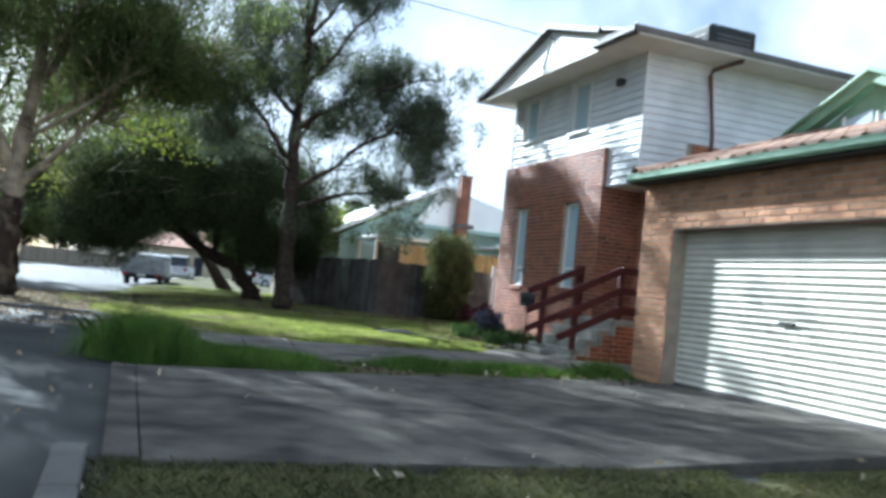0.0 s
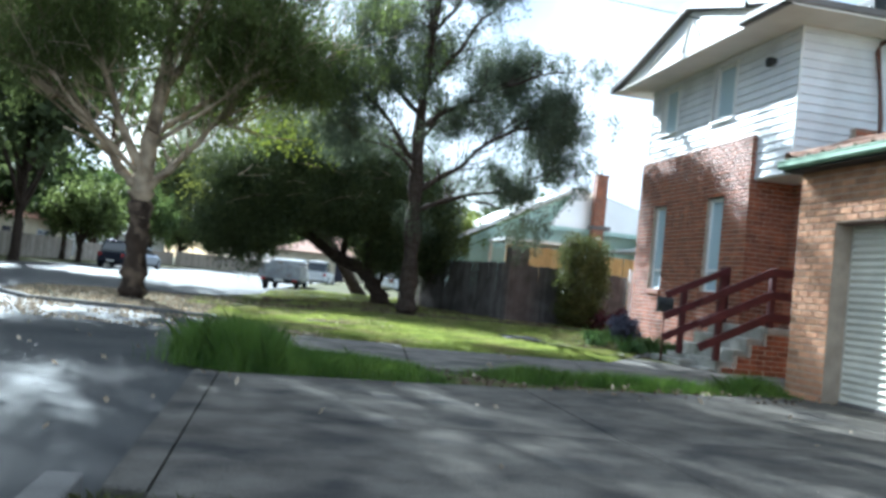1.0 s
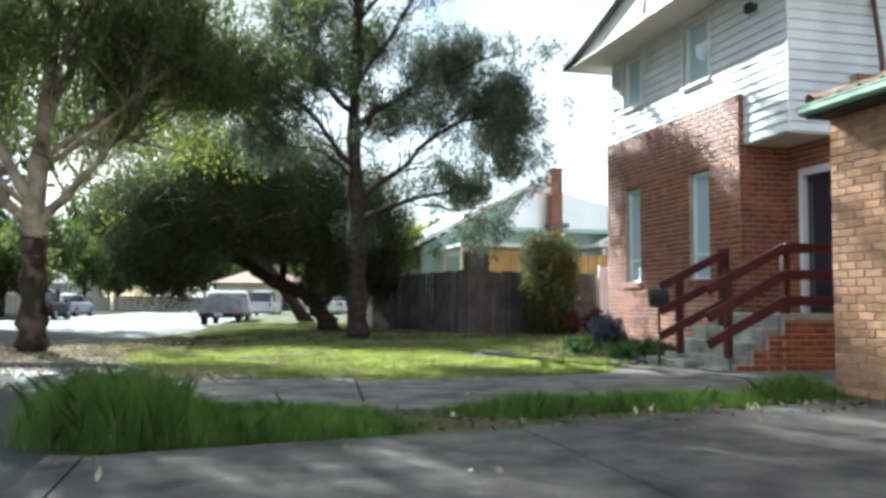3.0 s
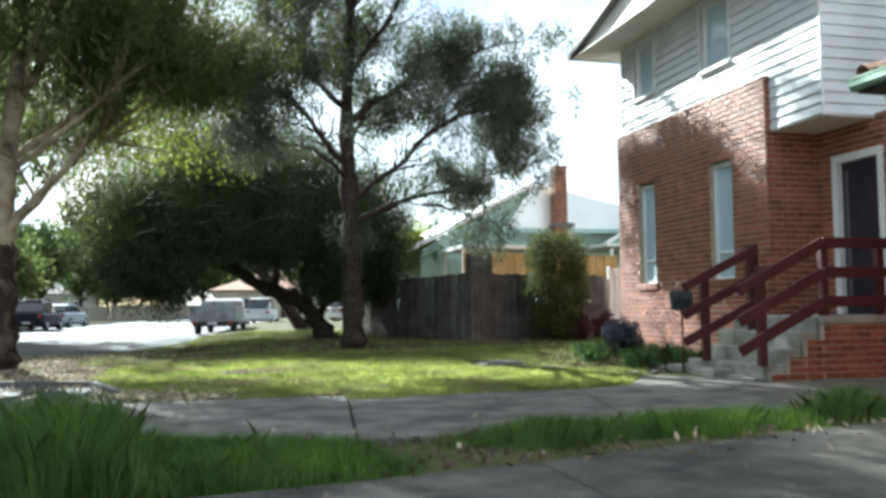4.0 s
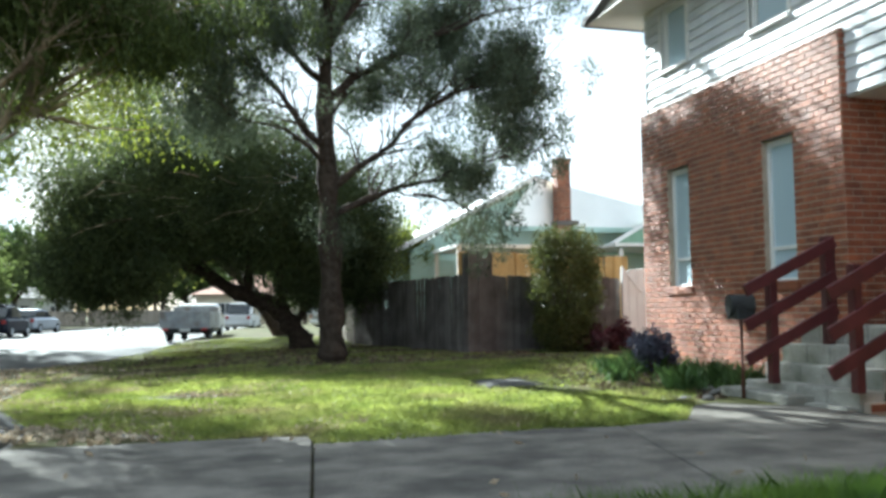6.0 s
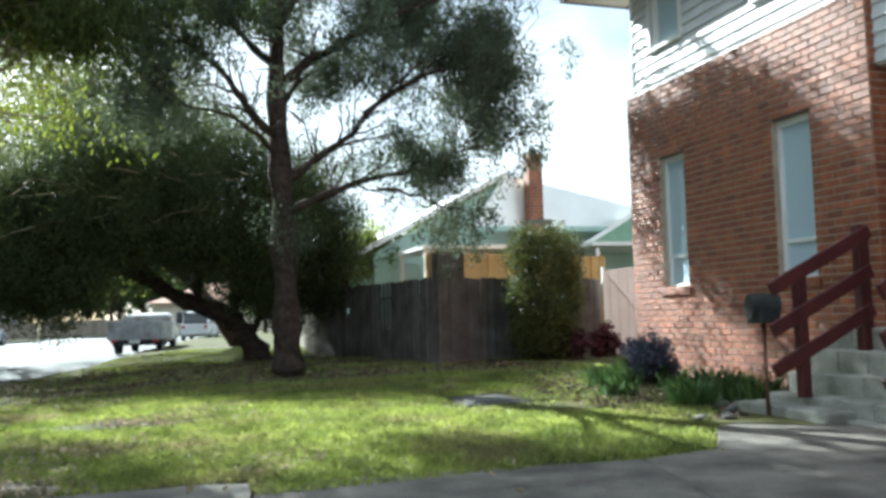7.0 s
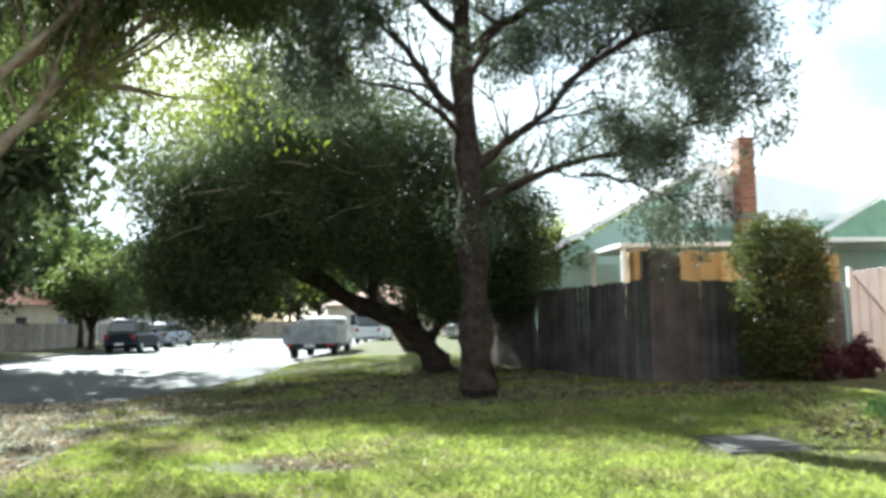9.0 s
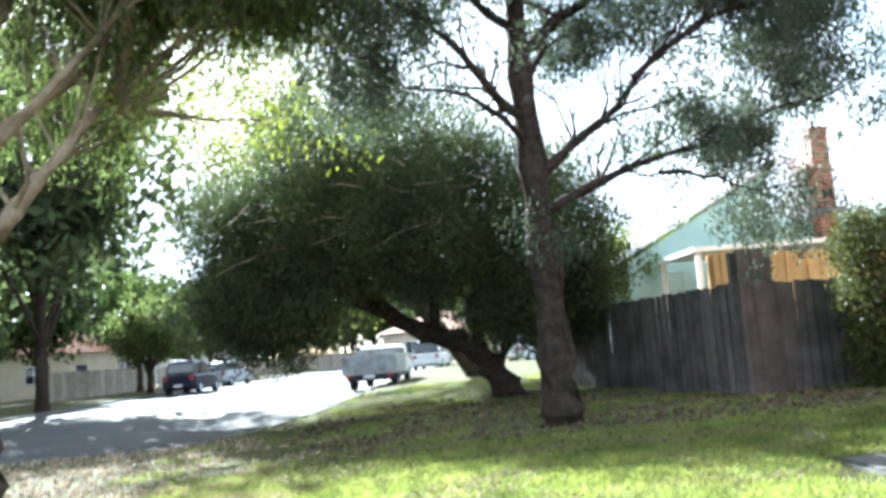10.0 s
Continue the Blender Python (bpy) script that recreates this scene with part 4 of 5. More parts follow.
# upright paper-barked tree with open crown
ta = thing("tall_tree", "tall straight-trunked tree with open grey-green crown", "tree")
ra, na = random.Random(23), np.random.default_rng(23)
TY = 23.6
a_trunk = [(2.15, TY, 0.02), (2.14, TY, 0.25), (2.12, TY, 0.9), (2.10, TY, 2.3), (2.05, TY, 3.4), (2.0, TY, 4.6), (2.0, TY, 6.1), (2.1, TY + 0.1, 7.6), (2.3, TY, 9.2), (2.3, TY, 10.4)]
al = [((2.03, TY, 3.2), (3.9, TY - 0.4, 4.9), 0.10, -0.1), ((2.0, TY, 4.9), (4.7, TY + 0.3, 6.7), 0.11, 0.0), ((2.05, TY, 2.75), (4.9, TY - 0.5, 3.6), 0.09, -0.05), ((3.4, TY - 0.3, 4.4), (5.8, TY - 0.9, 5.3), 0.06, 0.2),
      ((2.0, TY, 4.0), (0.0, TY - 0.5, 5.8), 0.09, 0.0), ((2.0, TY, 5.2), (0.6, TY + 0.8, 7.2), 0.08, 0.1), ((2.0, TY, 5.8), (3.7, TY - 0.9, 8.3), 0.08, 0.1), ((2.05, TY, 6.6), (1.2, TY - 1.2, 9.0), 0.07, 0.1),
      ((2.1, TY, 7.4), (3.6, TY + 0.6, 9.8), 0.07, 0.1), ((2.0, TY, 4.4), (2.6, TY + 2.2, 6.4), 0.07, 0.1), ((2.0, TY, 5.5), (1.4, TY - 2.0, 7.6), 0.07, 0.1), ((2.0, TY, 3.6), (0.3, TY - 1.0, 4.3), 0.06, 0.2),
      ((4.2, TY, 6.3), (5.9, TY - 0.6, 6.8), 0.05, 0.1), ((2.3, TY, 9.0), (1.4, TY, 10.8), 0.05, 0.1), ((4.4, TY - 0.4, 3.5), (5.7, TY - 0.6, 3.9), 0.04, 0.1), ((3.6, TY - 0.3, 3.15), (5.0, TY - 0.3, 2.75), 0.04, 0.1)]
ends = grow(ta, a_trunk, [0.36, 0.30, 0.26, 0.24, 0.21, 0.18, 0.14, 0.11, 0.07, 0.03], al, M_BARKA, ra, 3, 0.85, 8, 0.15, "dark grey-brown furrowed trunk")
tips = [e for e in ends if (e - Vector((2.05, TY, e.z))).length > 1.25 or e.z > 7.2]

# the crown hangs in separate masses: centre, reach, number of clumps
MASSES = [((5.5, -0.2, 5.6), (0.85, 1.0, 1.15), 46), ((4.5, 1.2, 7.0), (1.15, 0.9, 0.9), 42), ((2.9, 0.0, 9.1), (1.6, 1.3, 1.2), 46), ((0.7, -0.2, 7.5), (1.5, 1.2, 1.1), 34),
          ((2.3, 0.8, 7.4), (1.2, 0.9, 0.9), 18), ((5.8, -0.3, 4.45), (0.45, 0.6, 0.4), 6), ((4.3, -0.3, 3.9), (0.8, 0.8, 0.4), 13), ((4.9, -0.4, 2.75), (0.32, 0.3, 0.2), 4), ((1.2, -0.4, 6.3), (1.0, 0.9, 0.6), 14),
          ((0.0, -0.5, 5.8), (1.4, 1.0, 1.0), 20), ((3.9, 0.1, 5.9), (1.0, 0.9, 0.6), 13), ((0.2, -0.9, 4.5), (0.8, 0.7, 0.5), 11), ((3.0, 0.6, 5.5), (1.0, 0.8, 0.5), 11)]
rim = []
for (mx_, my_, mz_), reach, count in MASSES:
    rim += ell(count, (mx_, TY + my_, mz_), reach, ra, 0.25)
q1 = leaf_quads(sprays(tips[::5], ra, 4, 0.2, 0.3), 0.14, 40, 0.08, na, 0.8, 0.3, 1.3)
q2 = leaf_quads(sprays(rim, ra, 8, 0.26, 0.45), 0.18, 72, 0.072, na, 1.0, 0.32, 1.5)
tuftc = [(2.05 + ra.uniform(-0.35, 0.4), TY - 0.3 + ra.uniform(-0.25, 0.2), ra.uniform(2.1, 2.9)) for _ in range(14)]
q3 = leaf_quads(tuftc, 0.26, 60, 0.06, na, 0.7, 0.3)
quads_ob("crown", np.concatenate([q1, q2, q3]), M_LEAFA, ta, "fine grey-green foliage hanging in clumps, sky haze mixed into its colour")

# dense dark leaning shrub tree
tb = thing("leaning_tree", "dense dark green tree leaning on a crooked trunk", "tree")
rt, nt = random.Random(31), np.random.default_rng(31)
BY = 30.0
b_trunk = [(2.35, BY, 0.0), (2.25, BY, 0.3), (1.95, BY, 0.75), (1.75, BY, 1.05), (1.3, BY, 1.3), (0.7, BY, 1.5), (0.1, BY, 1.85), (-0.4, BY, 2.4), (-0.8, BY, 3.2)]
bl = [((1.7, BY, 1.1), (2.4, BY - 0.5, 3.6), 0.16, 0.1), ((0.9, BY, 1.45), (0.6, BY - 0.8, 4.0), 0.14, 0.1), ((0.0, BY, 1.9), (-2.4, BY - 0.4, 3.0), 0.12, 0.2), ((2.1, BY, 0.7), (3.4, BY + 0.5, 3.2), 0.12, 0.2), ((-0.6, BY, 2.8), (-1.4, BY + 0.5, 5.0), 0.09, 0.1)]
ends = grow(tb, b_trunk, [0.42, 0.36, 0.31, 0.28, 0.25, 0.22, 0.19, 0.15, 0.08], bl, M_BARKA, rt, 2, 1.2, 9, 0.3)


def b_keep(p):
    low = 1.4 + 0.95 * math.exp(-((p.x - 0.4) / 0.9) ** 2) + 0.5 * math.exp(-((p.x + 1.0) / 0.6) ** 2)
    return p.z > low - 0.5 * smooth((-1.0 - p.x) / 1.2)


pts = ell(520, (0.3, BY, 3.1), (4.3, 3.2, 2.95), rt, 0.62, b_keep) + ell(160, (-0.6, BY - 0.6, 3.4), (3.6, 2.4, 2.2), rt, 0.1, b_keep) + ell(110, (3.2, BY - 0.2, 2.6), (1.7, 1.5, 1.5), rt, 0.3) + ell(120, (-2.4, BY - 0.4, 2.1), (1.7, 1.8, 1.0), rt, 0.2, b_keep) + ell(40, (3.3, BY + 1.2, 1.7), (1.2, 0.8, 0.7), rt, 0.2)
quads_ob("crown", np.concatenate([leaf_quads([tuple(p) for p in pts], 0.55, 300, 0.085, nt, 0.5, 0.36), leaf_quads([tuple(e) for e in ends if b_keep(e)], 0.5, 50, 0.14, nt, 0.3, 0.4)]), M_LEAFB, tb, "dense dark green foliage")
for _ in range(15):
    V, F = [], []
    a = Vector((rt.uniform(-2.2, 2.6), BY - rt.uniform(2.2, 2.9), rt.uniform(3.0, 4.4)))
    tube_geo(V, F, limb_points(a, a + Vector((rt.uniform(-1.2, -0.3), rt.uniform(-0.5, 0.1), rt.uniform(-0.5, 0.2))), rt, 0.15, 5), [0.016, 0.014, 0.011, 0.008, 0.004], 4)
    mesh_ob("bare_twig", V, F, M_BARKG, tb, "", True)


# small distant trees
def far_tree(label, seed, h, r, material, trunk_h, leaf=0.3, n=150, per=22, group="trees along the far kerb"):
    t = thing("street_tree", label, "tree", group)
    rr, nn = random.Random(seed), np.random.default_rng(seed)
    tr = [(0, 0, -0.15), (0.05, 0, trunk_h * 0.5), (0, 0.05, trunk_h), (0.1, 0, h * 0.6), (0.1, 0, h * 0.85)]
    lim = [((0, 0, trunk_h * rr.uniform(0.6, 1.1)), (r * 0.7 * math.cos(k * 1.3), r * 0.7 * math.sin(k * 1.3), h * rr.uniform(0.5, 0.85)), 0.11, 0.2) for k in range(6)]
    e = grow(t, tr, [0.26, 0.2, 0.17, 0.1, 0.04], lim, M_BARKA, rr, 1, 1.0, 6)
    c = ell(n, (0, 0, (h + trunk_h) / 2 + 0.3), (r, r, (h - trunk_h) / 2 + 0.3), rr, 0.3)
    quads_ob("crown", leaf_quads([tuple(p) for p in c + e], r * 0.2, per, leaf * (1.22 if per == 22 else 1), nn, 0.4, 0.5), material, t)
    return t


ft1 = far_tree("round-headed dark street tree on the far verge", 41, 7.5, 3.0, M_LEAFF, 2.0)
ft1.matrix_basis = pose(-18.0, 58.0, 0.0)
ft2 = far_tree("tall dense dark street tree on the far verge", 43, 12.5, 4.2, M_LEAFB, 2.6, 0.34, 260)
ft2.matrix_basis = pose(-20.5, 44.0, 0.0)
ft3 = far_tree("low olive tree with twisting trunk on the far verge", 47, 5.4, 2.6, M_LEAFG, 1.5, 0.24)
ft3.matrix_basis = pose(-14.0, 63.5, 0.0)
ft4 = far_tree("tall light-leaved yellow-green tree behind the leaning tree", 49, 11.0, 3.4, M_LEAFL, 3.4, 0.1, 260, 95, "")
# tilted and stretched so crown and hidden trunk fit the camera's view
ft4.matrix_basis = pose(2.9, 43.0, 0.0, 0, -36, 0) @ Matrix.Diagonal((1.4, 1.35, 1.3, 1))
for src, x, y, s, rz in ((ft2, -13.7, 47.5, 1.25, 15), (ft1, -16.6, 70.5, 1.0, 15), (ft2, -24, 66, 1.1, 40), (ft1, -16.5, 92, 1.2, 70), (ft2, -13, 118, 1.25, 130), (ft1, -26, 36, 1.3, 200), (ft2, -8, 150, 1.5, 10), (ft1, 5, 112, 1.4, 90),
                         (ft2, 14, 128, 1.5, 250), (ft1, 9, 82, 0.9, 300), (ft3, -22, 52, 1.2, 120), (ft2, -28, 90, 1.5, 170), (ft2, 3, 165, 1.7, 60), (ft1, -3, 138, 1.3, 150), (ft2, -19, 150, 1.6, 220),
                         (ft3, -18.5, 49, 1.0, 33), (ft1, -19.5, 80, 0.9, 99), (ft3, -17, 84, 1.1, 210), (ft1, -14.8, 104, 1.0, 140), (ft3, -12.5, 112, 1.2, 20), (ft2, -20, 63, 0.85, 77), (ft1, -9.5, 128, 1.1, 11), (ft2, -22, 34, 1.0, 60), (ft3, 7.0, 74, 1.0, 0), (ft1, 12, 96, 1.0, 50), (ft1, 17, 60, 1.0, 20), (ft3, 12.6, 44, 1.0, 80), (ft2, -36, 62, 1.4, 75), (ft2, -33, 40, 1.3, 15), (ft1, -24, 20, 1.3, 45)):
    copy_thing(src, pose(x, y, 0, 0, 0, rz) @ Matrix.Diagonal((s, s, s, 1)))

wf1 = far_tree("distant round dark tree at the end of the street", 57, 8.0, 3.2, M_LEAFF, 1.4, 0.75, 90, 12, "distant trees")
wf1.matrix_basis = pose(-34.0, 128.0, -0.1)
wf2 = far_tree("distant tall dark tree at the end of the street", 58, 12.0, 4.2, M_LEAFB, 1.8, 0.85, 110, 13, "distant trees")
wf2.matrix_basis = pose(-44.0, 150.0, -0.1)
rw = random.Random(19)
for k in range(34):
    x = -150 + k * 9 + rw.uniform(-3, 3)
    y = 190 + rw.uniform(-12, 25)
    s = rw.uniform(1.2, 1.8)
    copy_thing(rw.choice((wf1, wf2)), pose(x, y, -0.1, 0, 0, rw.uniform(0, 360)) @ Matrix.Diagonal((s * 1.2, s * 1.2, s, 1)))
for k in range(16):
    s = rw.uniform(1.1, 1.6)
    copy_thing(rw.choice((wf1, wf2)), pose(-48 + rw.uniform(-6, 4), 15 + k * 11, -0.1, 0, 0, rw.uniform(0, 360)) @ Matrix.Diagonal((s * 1.2, s * 1.2, s, 1)))


# ---- fences, gate, hedge ----
def palings(name, label, a, b, h, material, rng, w=0.1, t=0.014, top=None):
    """A paling fence from a to b with posts and rails behind, each board a piece."""
    fence = thing(name, label, "fence", kind="")
    a, b = Vector((*a, 0)), Vector((*b, 0))
    d = b - a
    n = int(d.length / w)
    dirv = d.normalized()
    nrm = Vector((dirv.y, -dirv.x, 0))
    ang = math.atan2(dirv.y, dirv.x)
    for k in range(n):
        p = a + dirv * (k + 0.5) * w
        hh = (top(k / n) if top else h) + rng.uniform(-0.02, 0.02)
        g = rise(p.x, p.y) - 0.02
        bm = bmesh.new()
        add_box(bm, (-w / 2 - 0.015, -t / 2, 0), (w / 2 + 0.015, t / 2, hh), None, 0.003)
        ob = part("paling", bm, material, fence)
        ob.matrix_basis = Matrix.Translation((p.x, p.y, g)) @ Euler((rng.uniform(-0.012, 0.012), rng.uniform(-0.01, 0.01), ang + rng.uniform(-0.008, 0.008))).to_matrix().to_4x4() @ Matrix.Translation((0, (0.009 if k % 2 else -0.009) + rng.uniform(-0.001, 0.001), 0))
    for z in (0.35, h - 0.3):
        o = nrm * -0.05
        beam("fence_rail", a + o + Vector((0, 0, z + 0.1)), b + o + Vector((0, 0, z + 0.1)), 0.04, 0.07, material, fence)
    m = max(2, int(d.length / 2.4) + 1)
    for k in range(m):
        p = a + d * (k / (m - 1)) + nrm * -0.1
        box_part("fence_post", (p.x - 0.05, p.y - 0.05, rise(p.x, p.y) - 0.1), (p.x + 0.05, p.y + 0.05, rise(p.x, p.y) + h - 0.05), material, fence)
    return fence


rf = random.Random(3)
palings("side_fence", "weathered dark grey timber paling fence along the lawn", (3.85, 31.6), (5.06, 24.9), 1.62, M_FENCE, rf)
palings("back_fence", "pale timber paling fence farther along the street, sunlight painted into its boards", (4.8, 41.6), (3.85, 31.7), 1.55, M_FENCEL, rf, 0.12)
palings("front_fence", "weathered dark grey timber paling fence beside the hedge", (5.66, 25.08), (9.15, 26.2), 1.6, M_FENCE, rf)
palings("corner_screen", "taller weathered timber boards at the fence corner", (5.08, 24.88), (5.66, 25.03), 2.1, M_FENCE, rf, 0.14, 0.03)
palings("timber_screen", "ochre timber screen boards behind the paling fence", (5.75, 27.5), (11.0, 29.4), 2.3, M_OCHRE, rf, 0.18, 0.02)

gate = thing("side_gate", "white steel sheet gate beside the brick house", "gate")
for k in range(14):
    x = 9.16 + k * 0.105
    box_part("sheet_rib", (x, 26.0 - (0.012 if k % 2 else 0), 0.1), (x + 0.104, 26.04, 1.90 + 0.012 * k), M_WHITE, gate, bevel=0.003)
for x in (9.13, 10.62):
    box_part("gate_post", (x - 0.03, 25.98, 0.0), (x + 0.03, 26.06, 1.98), M_WHITE, gate)
beam("gate_brace", (9.2, 25.97, 1.85), (10.55, 25.97, 0.3), 0.02, 0.06, M_WHITE, gate)


def shrub(name, label, category, c, r, n, per, size, material, seed, stems=8, boxy=0.0):
    """A bushy plant: stems from the ground and a crown of small leaves."""
    t = thing(name, label, category)
    rr, nn = random.Random(seed), np.random.default_rng(seed)
    g = rise(c[0], c[1])
    pts = ell(n, c, r, rr, 0.35)
    if boxy:
        pts = []
        for _ in range(n):
            a, s, h = rr.uniform(0, 2 * math.pi), rr.uniform(0.5, 1.0), rr.uniform(-1, 1)
            k = (1 - max(0, abs(h) - 0.6) * 0.9) * s * (1 + 0.26 * noise.noise((math.cos(a) * 2, math.sin(a) * 2, h * 3)))
            pts.append(Vector((c[0] + math.cos(a) * r[0] * k, c[1] + math.sin(a) * r[1] * k, c[2] + h * r[2])))
    for _ in range(stems):
        V, F = [], []
        e = rr.choice(pts)
        tube_geo(V, F, limb_points((c[0] + rr.uniform(-0.1, 0.1), c[1] + rr.uniform(-0.1, 0.1), g - 0.03), e, rr, 0.1, 5), [0.025, 0.022, 0.018, 0.012, 0.006], 5)
        mesh_ob("stem", V, F, M_BARKA, t, "", True)
    quads_ob("foliage", leaf_quads([tuple(p) for p in pts], min(r) * 0.36, per, size, nn, 0.2, 0.5), material, t)
    return t


shrub("hedge_shrub", "clipped upright olive-green shrub before the fence", "shrub", (7.08, 24.55, 1.38), (0.72, 0.62, 1.18), 400, 72, 0.058, M_LEAFH, 51, 14, 1.0)
shrub("lavender_bush", "low round grey-purple lavender bush by the brick wall", "bush", (6.3, 19.5, 0.42), (0.32, 0.3, 0.3), 60, 60, 0.06, M_PURPLE, 52)
shrub("burgundy_bush", "low burgundy-leaved bush beside the gate", "bush", (8.3, 24.6, 0.45), (0.36, 0.3, 0.32), 50, 55, 0.07, M_RED, 53)
shrub("burgundy_bush", "small burgundy-leaved bush below the hedge", "bush", (7.5, 24.2, 0.42), (0.28, 0.28, 0.28), 40, 50, 0.07, M_RED, 54)
shrub("yellow_shrub", "yellow-tipped shrub behind the side fence", "shrub", (5.3, 33.5, 2.9), (1.3, 0.9, 0.85), 110, 80, 0.09, M_LEAFY, 56)


def blades(n, pos, height, width, rng, lean=0.5):
    """Grass blades as tapering triangles at the given places."""
    p = pos[rng.integers(0, len(pos), n)] if len(pos) != n else pos
    h = height * rng.uniform(0.45, 1.15, n)
    a = rng.uniform(0, 2 * np.pi, n)
    l = rng.normal(0, lean, (n, 2)) * h[:, None]
    s = np.stack([np.cos(a), np.sin(a), np.zeros(n)], 1) * width / 2
    tip = p + np.concatenate([l, h[:, None]], 1)
    mid = p + np.concatenate([l * 0.35, h[:, None] * 0.6], 1)
    return np.stack([p - s, p + s, mid + s * 0.7, tip, mid - s * 0.7], 1)


def scatter(n, x0, x1, y0, y1, rng, ok=None, z=None):
    out = np.empty((0, 3))
    pts = []
    while len(pts) < n:
        for x, y in zip(rng.uniform(x0, x1, n), rng.uniform(y0, y1, n)):
            if ok is None or ok(x, y):
                pts.append((x, y, (z(x, y) if z else rise(x, y)) - 0.01))
                if len(pts) >= n:
                    break
    return np.array(pts)


nb = np.random.default_rng(7)
rs0 = random.Random(77)


def lawn_ok(x, y):
    edge = 15.5 if x < 0.8 else 14.98
    if x < -0.4:
        edge = 15.9 + (-0.4 - x) * 0.78
    if x > 4.2:
        edge = 15.05 + (x - 4.2) * 1.5
    if y < edge or 3.45 < x < 4.3 and 18.65 < y < 19.65:
        return False
    # grass left out under the trees: brown soil, also deepening the shade there
    if y > 20.9 and noise.noise((x * 0.8, y * 0.8, 5)) < 0.2 and rs0.random() < min(0.88, (y - 20.9) * 0.4):
        return False
    bare = math.hypot((x - 4.8) / 1.5, (y - 18.8) / 1.0) + 0.5 * noise.noise((x * 1.6, y * 1.6, 21))
    # bare soil round the pit; thinner grass beside it darkens for shade
    if bare < 1.0 and rs0.random() < 0.8 or x > 5.2 and y > 18.0 and rs0.random() < 0.6:
        return False
    return inside(x, y, LAWN)


def patchy(x, y):
    return lawn_ok(x, y) and noise.noise((x * 0.55, y * 0.55, 11)) + 0.5 * noise.noise((x * 1.7, y * 1.7, 12)) > -0.62 + 0.22 * smooth((2.5 - x) / 5) + rs0.uniform(-0.15, 0.15)


lp = np.concatenate([scatter(125000, -2.4, 7.1, 14.9, 22.5, nb, patchy), scatter(40000, -3.2, 7.0, 22.5, 40.0, nb, patchy)])
lawn = tagged(quads_ob("lawn_grass", blades(len(lp), lp, 0.06, 0.010, nb, 0.7), M_GRASS), "short bright green lawn grass in sun and shade", "grass", kind="stuff")
fp = scatter(42000, -2.0, 4.6, 2.2, 5.6, nb, lambda x, y: y < 5.5 + max(0, x - 0.2) * 0.17 and noise.noise((x * 2.1, y * 2.1, 4)) > -0.4)
tagged(quads_ob("verge_grass", blades(len(fp), fp, 0.055, 0.008, nb, 0.8), M_VERGE), "sparse dull verge grass beside the driveway, shade put into its colour", "grass", kind="stuff")


def tuft_strip(name, label, spots, n, hmax, seed):
    rr = np.random.default_rng(seed)
    c = []
    for x, y, r, h in spots:
        k = int(n * r * h / sum(s[2] * s[3] for s in spots))
        off = rr.normal(0, 0.5, (k, 2)) * r
        p = np.column_stack([x + off[:, 0], y + np.clip(off[:, 1], -0.62, 0.62), np.full(k, -0.09)])
        c.append(blades(k, p, h, 0.0042, rr, 0.33))
    return tagged(quads_ob(name, np.concatenate(c), M_TUFT), label, "grass", kind="stuff")


rs = random.Random(9)
spots = []
for _ in range(58):
    x = rs.uniform(-1.95, 0.15)
    spots.append((x, 11.15 + rs.uniform(-0.35, 0.45), 0.36, (0.2 + 0.25 * math.exp(-((x + 1.6) / 0.36) ** 2)) * rs.uniform(0.7, 1.15)))
spots += [(rs.uniform(-1.8, 0.5), rs.uniform(10.62, 10.9), 0.22, rs.uniform(0.07, 0.14)) for _ in range(34)]
tuft_strip("tall_grass", "tall unmown green grass tuft at the driveway edge", spots, 85000, 0.6, 61)
spots = [(1.1 + rs.uniform(0, 4.0), 11.55 + rs.uniform(-0.3, 0.25), 0.34, rs.uniform(0.12, 0.24)) for _ in range(34)]
spots = [(x, y + (x - 1.0) * 0.09, r, h) for x, y, r, h in spots] + [(5.2, 12.35, 0.3, 0.3), (4.9, 12.2, 0.3, 0.28)]
tuft_strip("weed_strip", "low green weeds and clover along the slab edge", spots, 24000, 0.25, 62)
spots = [(rs.uniform(5.3, 7.05), rs.uniform(17.3, 20.6), 0.22, rs.uniform(0.2, 0.4)) for _ in range(26)]
beds = [(x, y, r, h) for x, y, r, h in spots]
V = []
for x, y, r, h in beds:
    k = 60
    off = nb.normal(0, 0.5, (k, 2)) * r
    p = np.column_stack([x + off[:, 0], y + off[:, 1], np.full(k, rise(x, y) - 0.02)])
    V.append(blades(k, p, h, 0.028, nb, 0.45))
tagged(quads_ob("strap_plants", np.concatenate(V), M_STRAP), "strappy green garden plants along the brick wall", "plants", kind="stuff")

# dry leaves and bark on the verge and the paving
lt = scatter(5200, -6.9, -0.8, 18.6, 27.5, nb, lambda x, y: inside(x, y, LAWN) and (x < -2.2 or noise.noise((x, y, 2)) > 0.1))
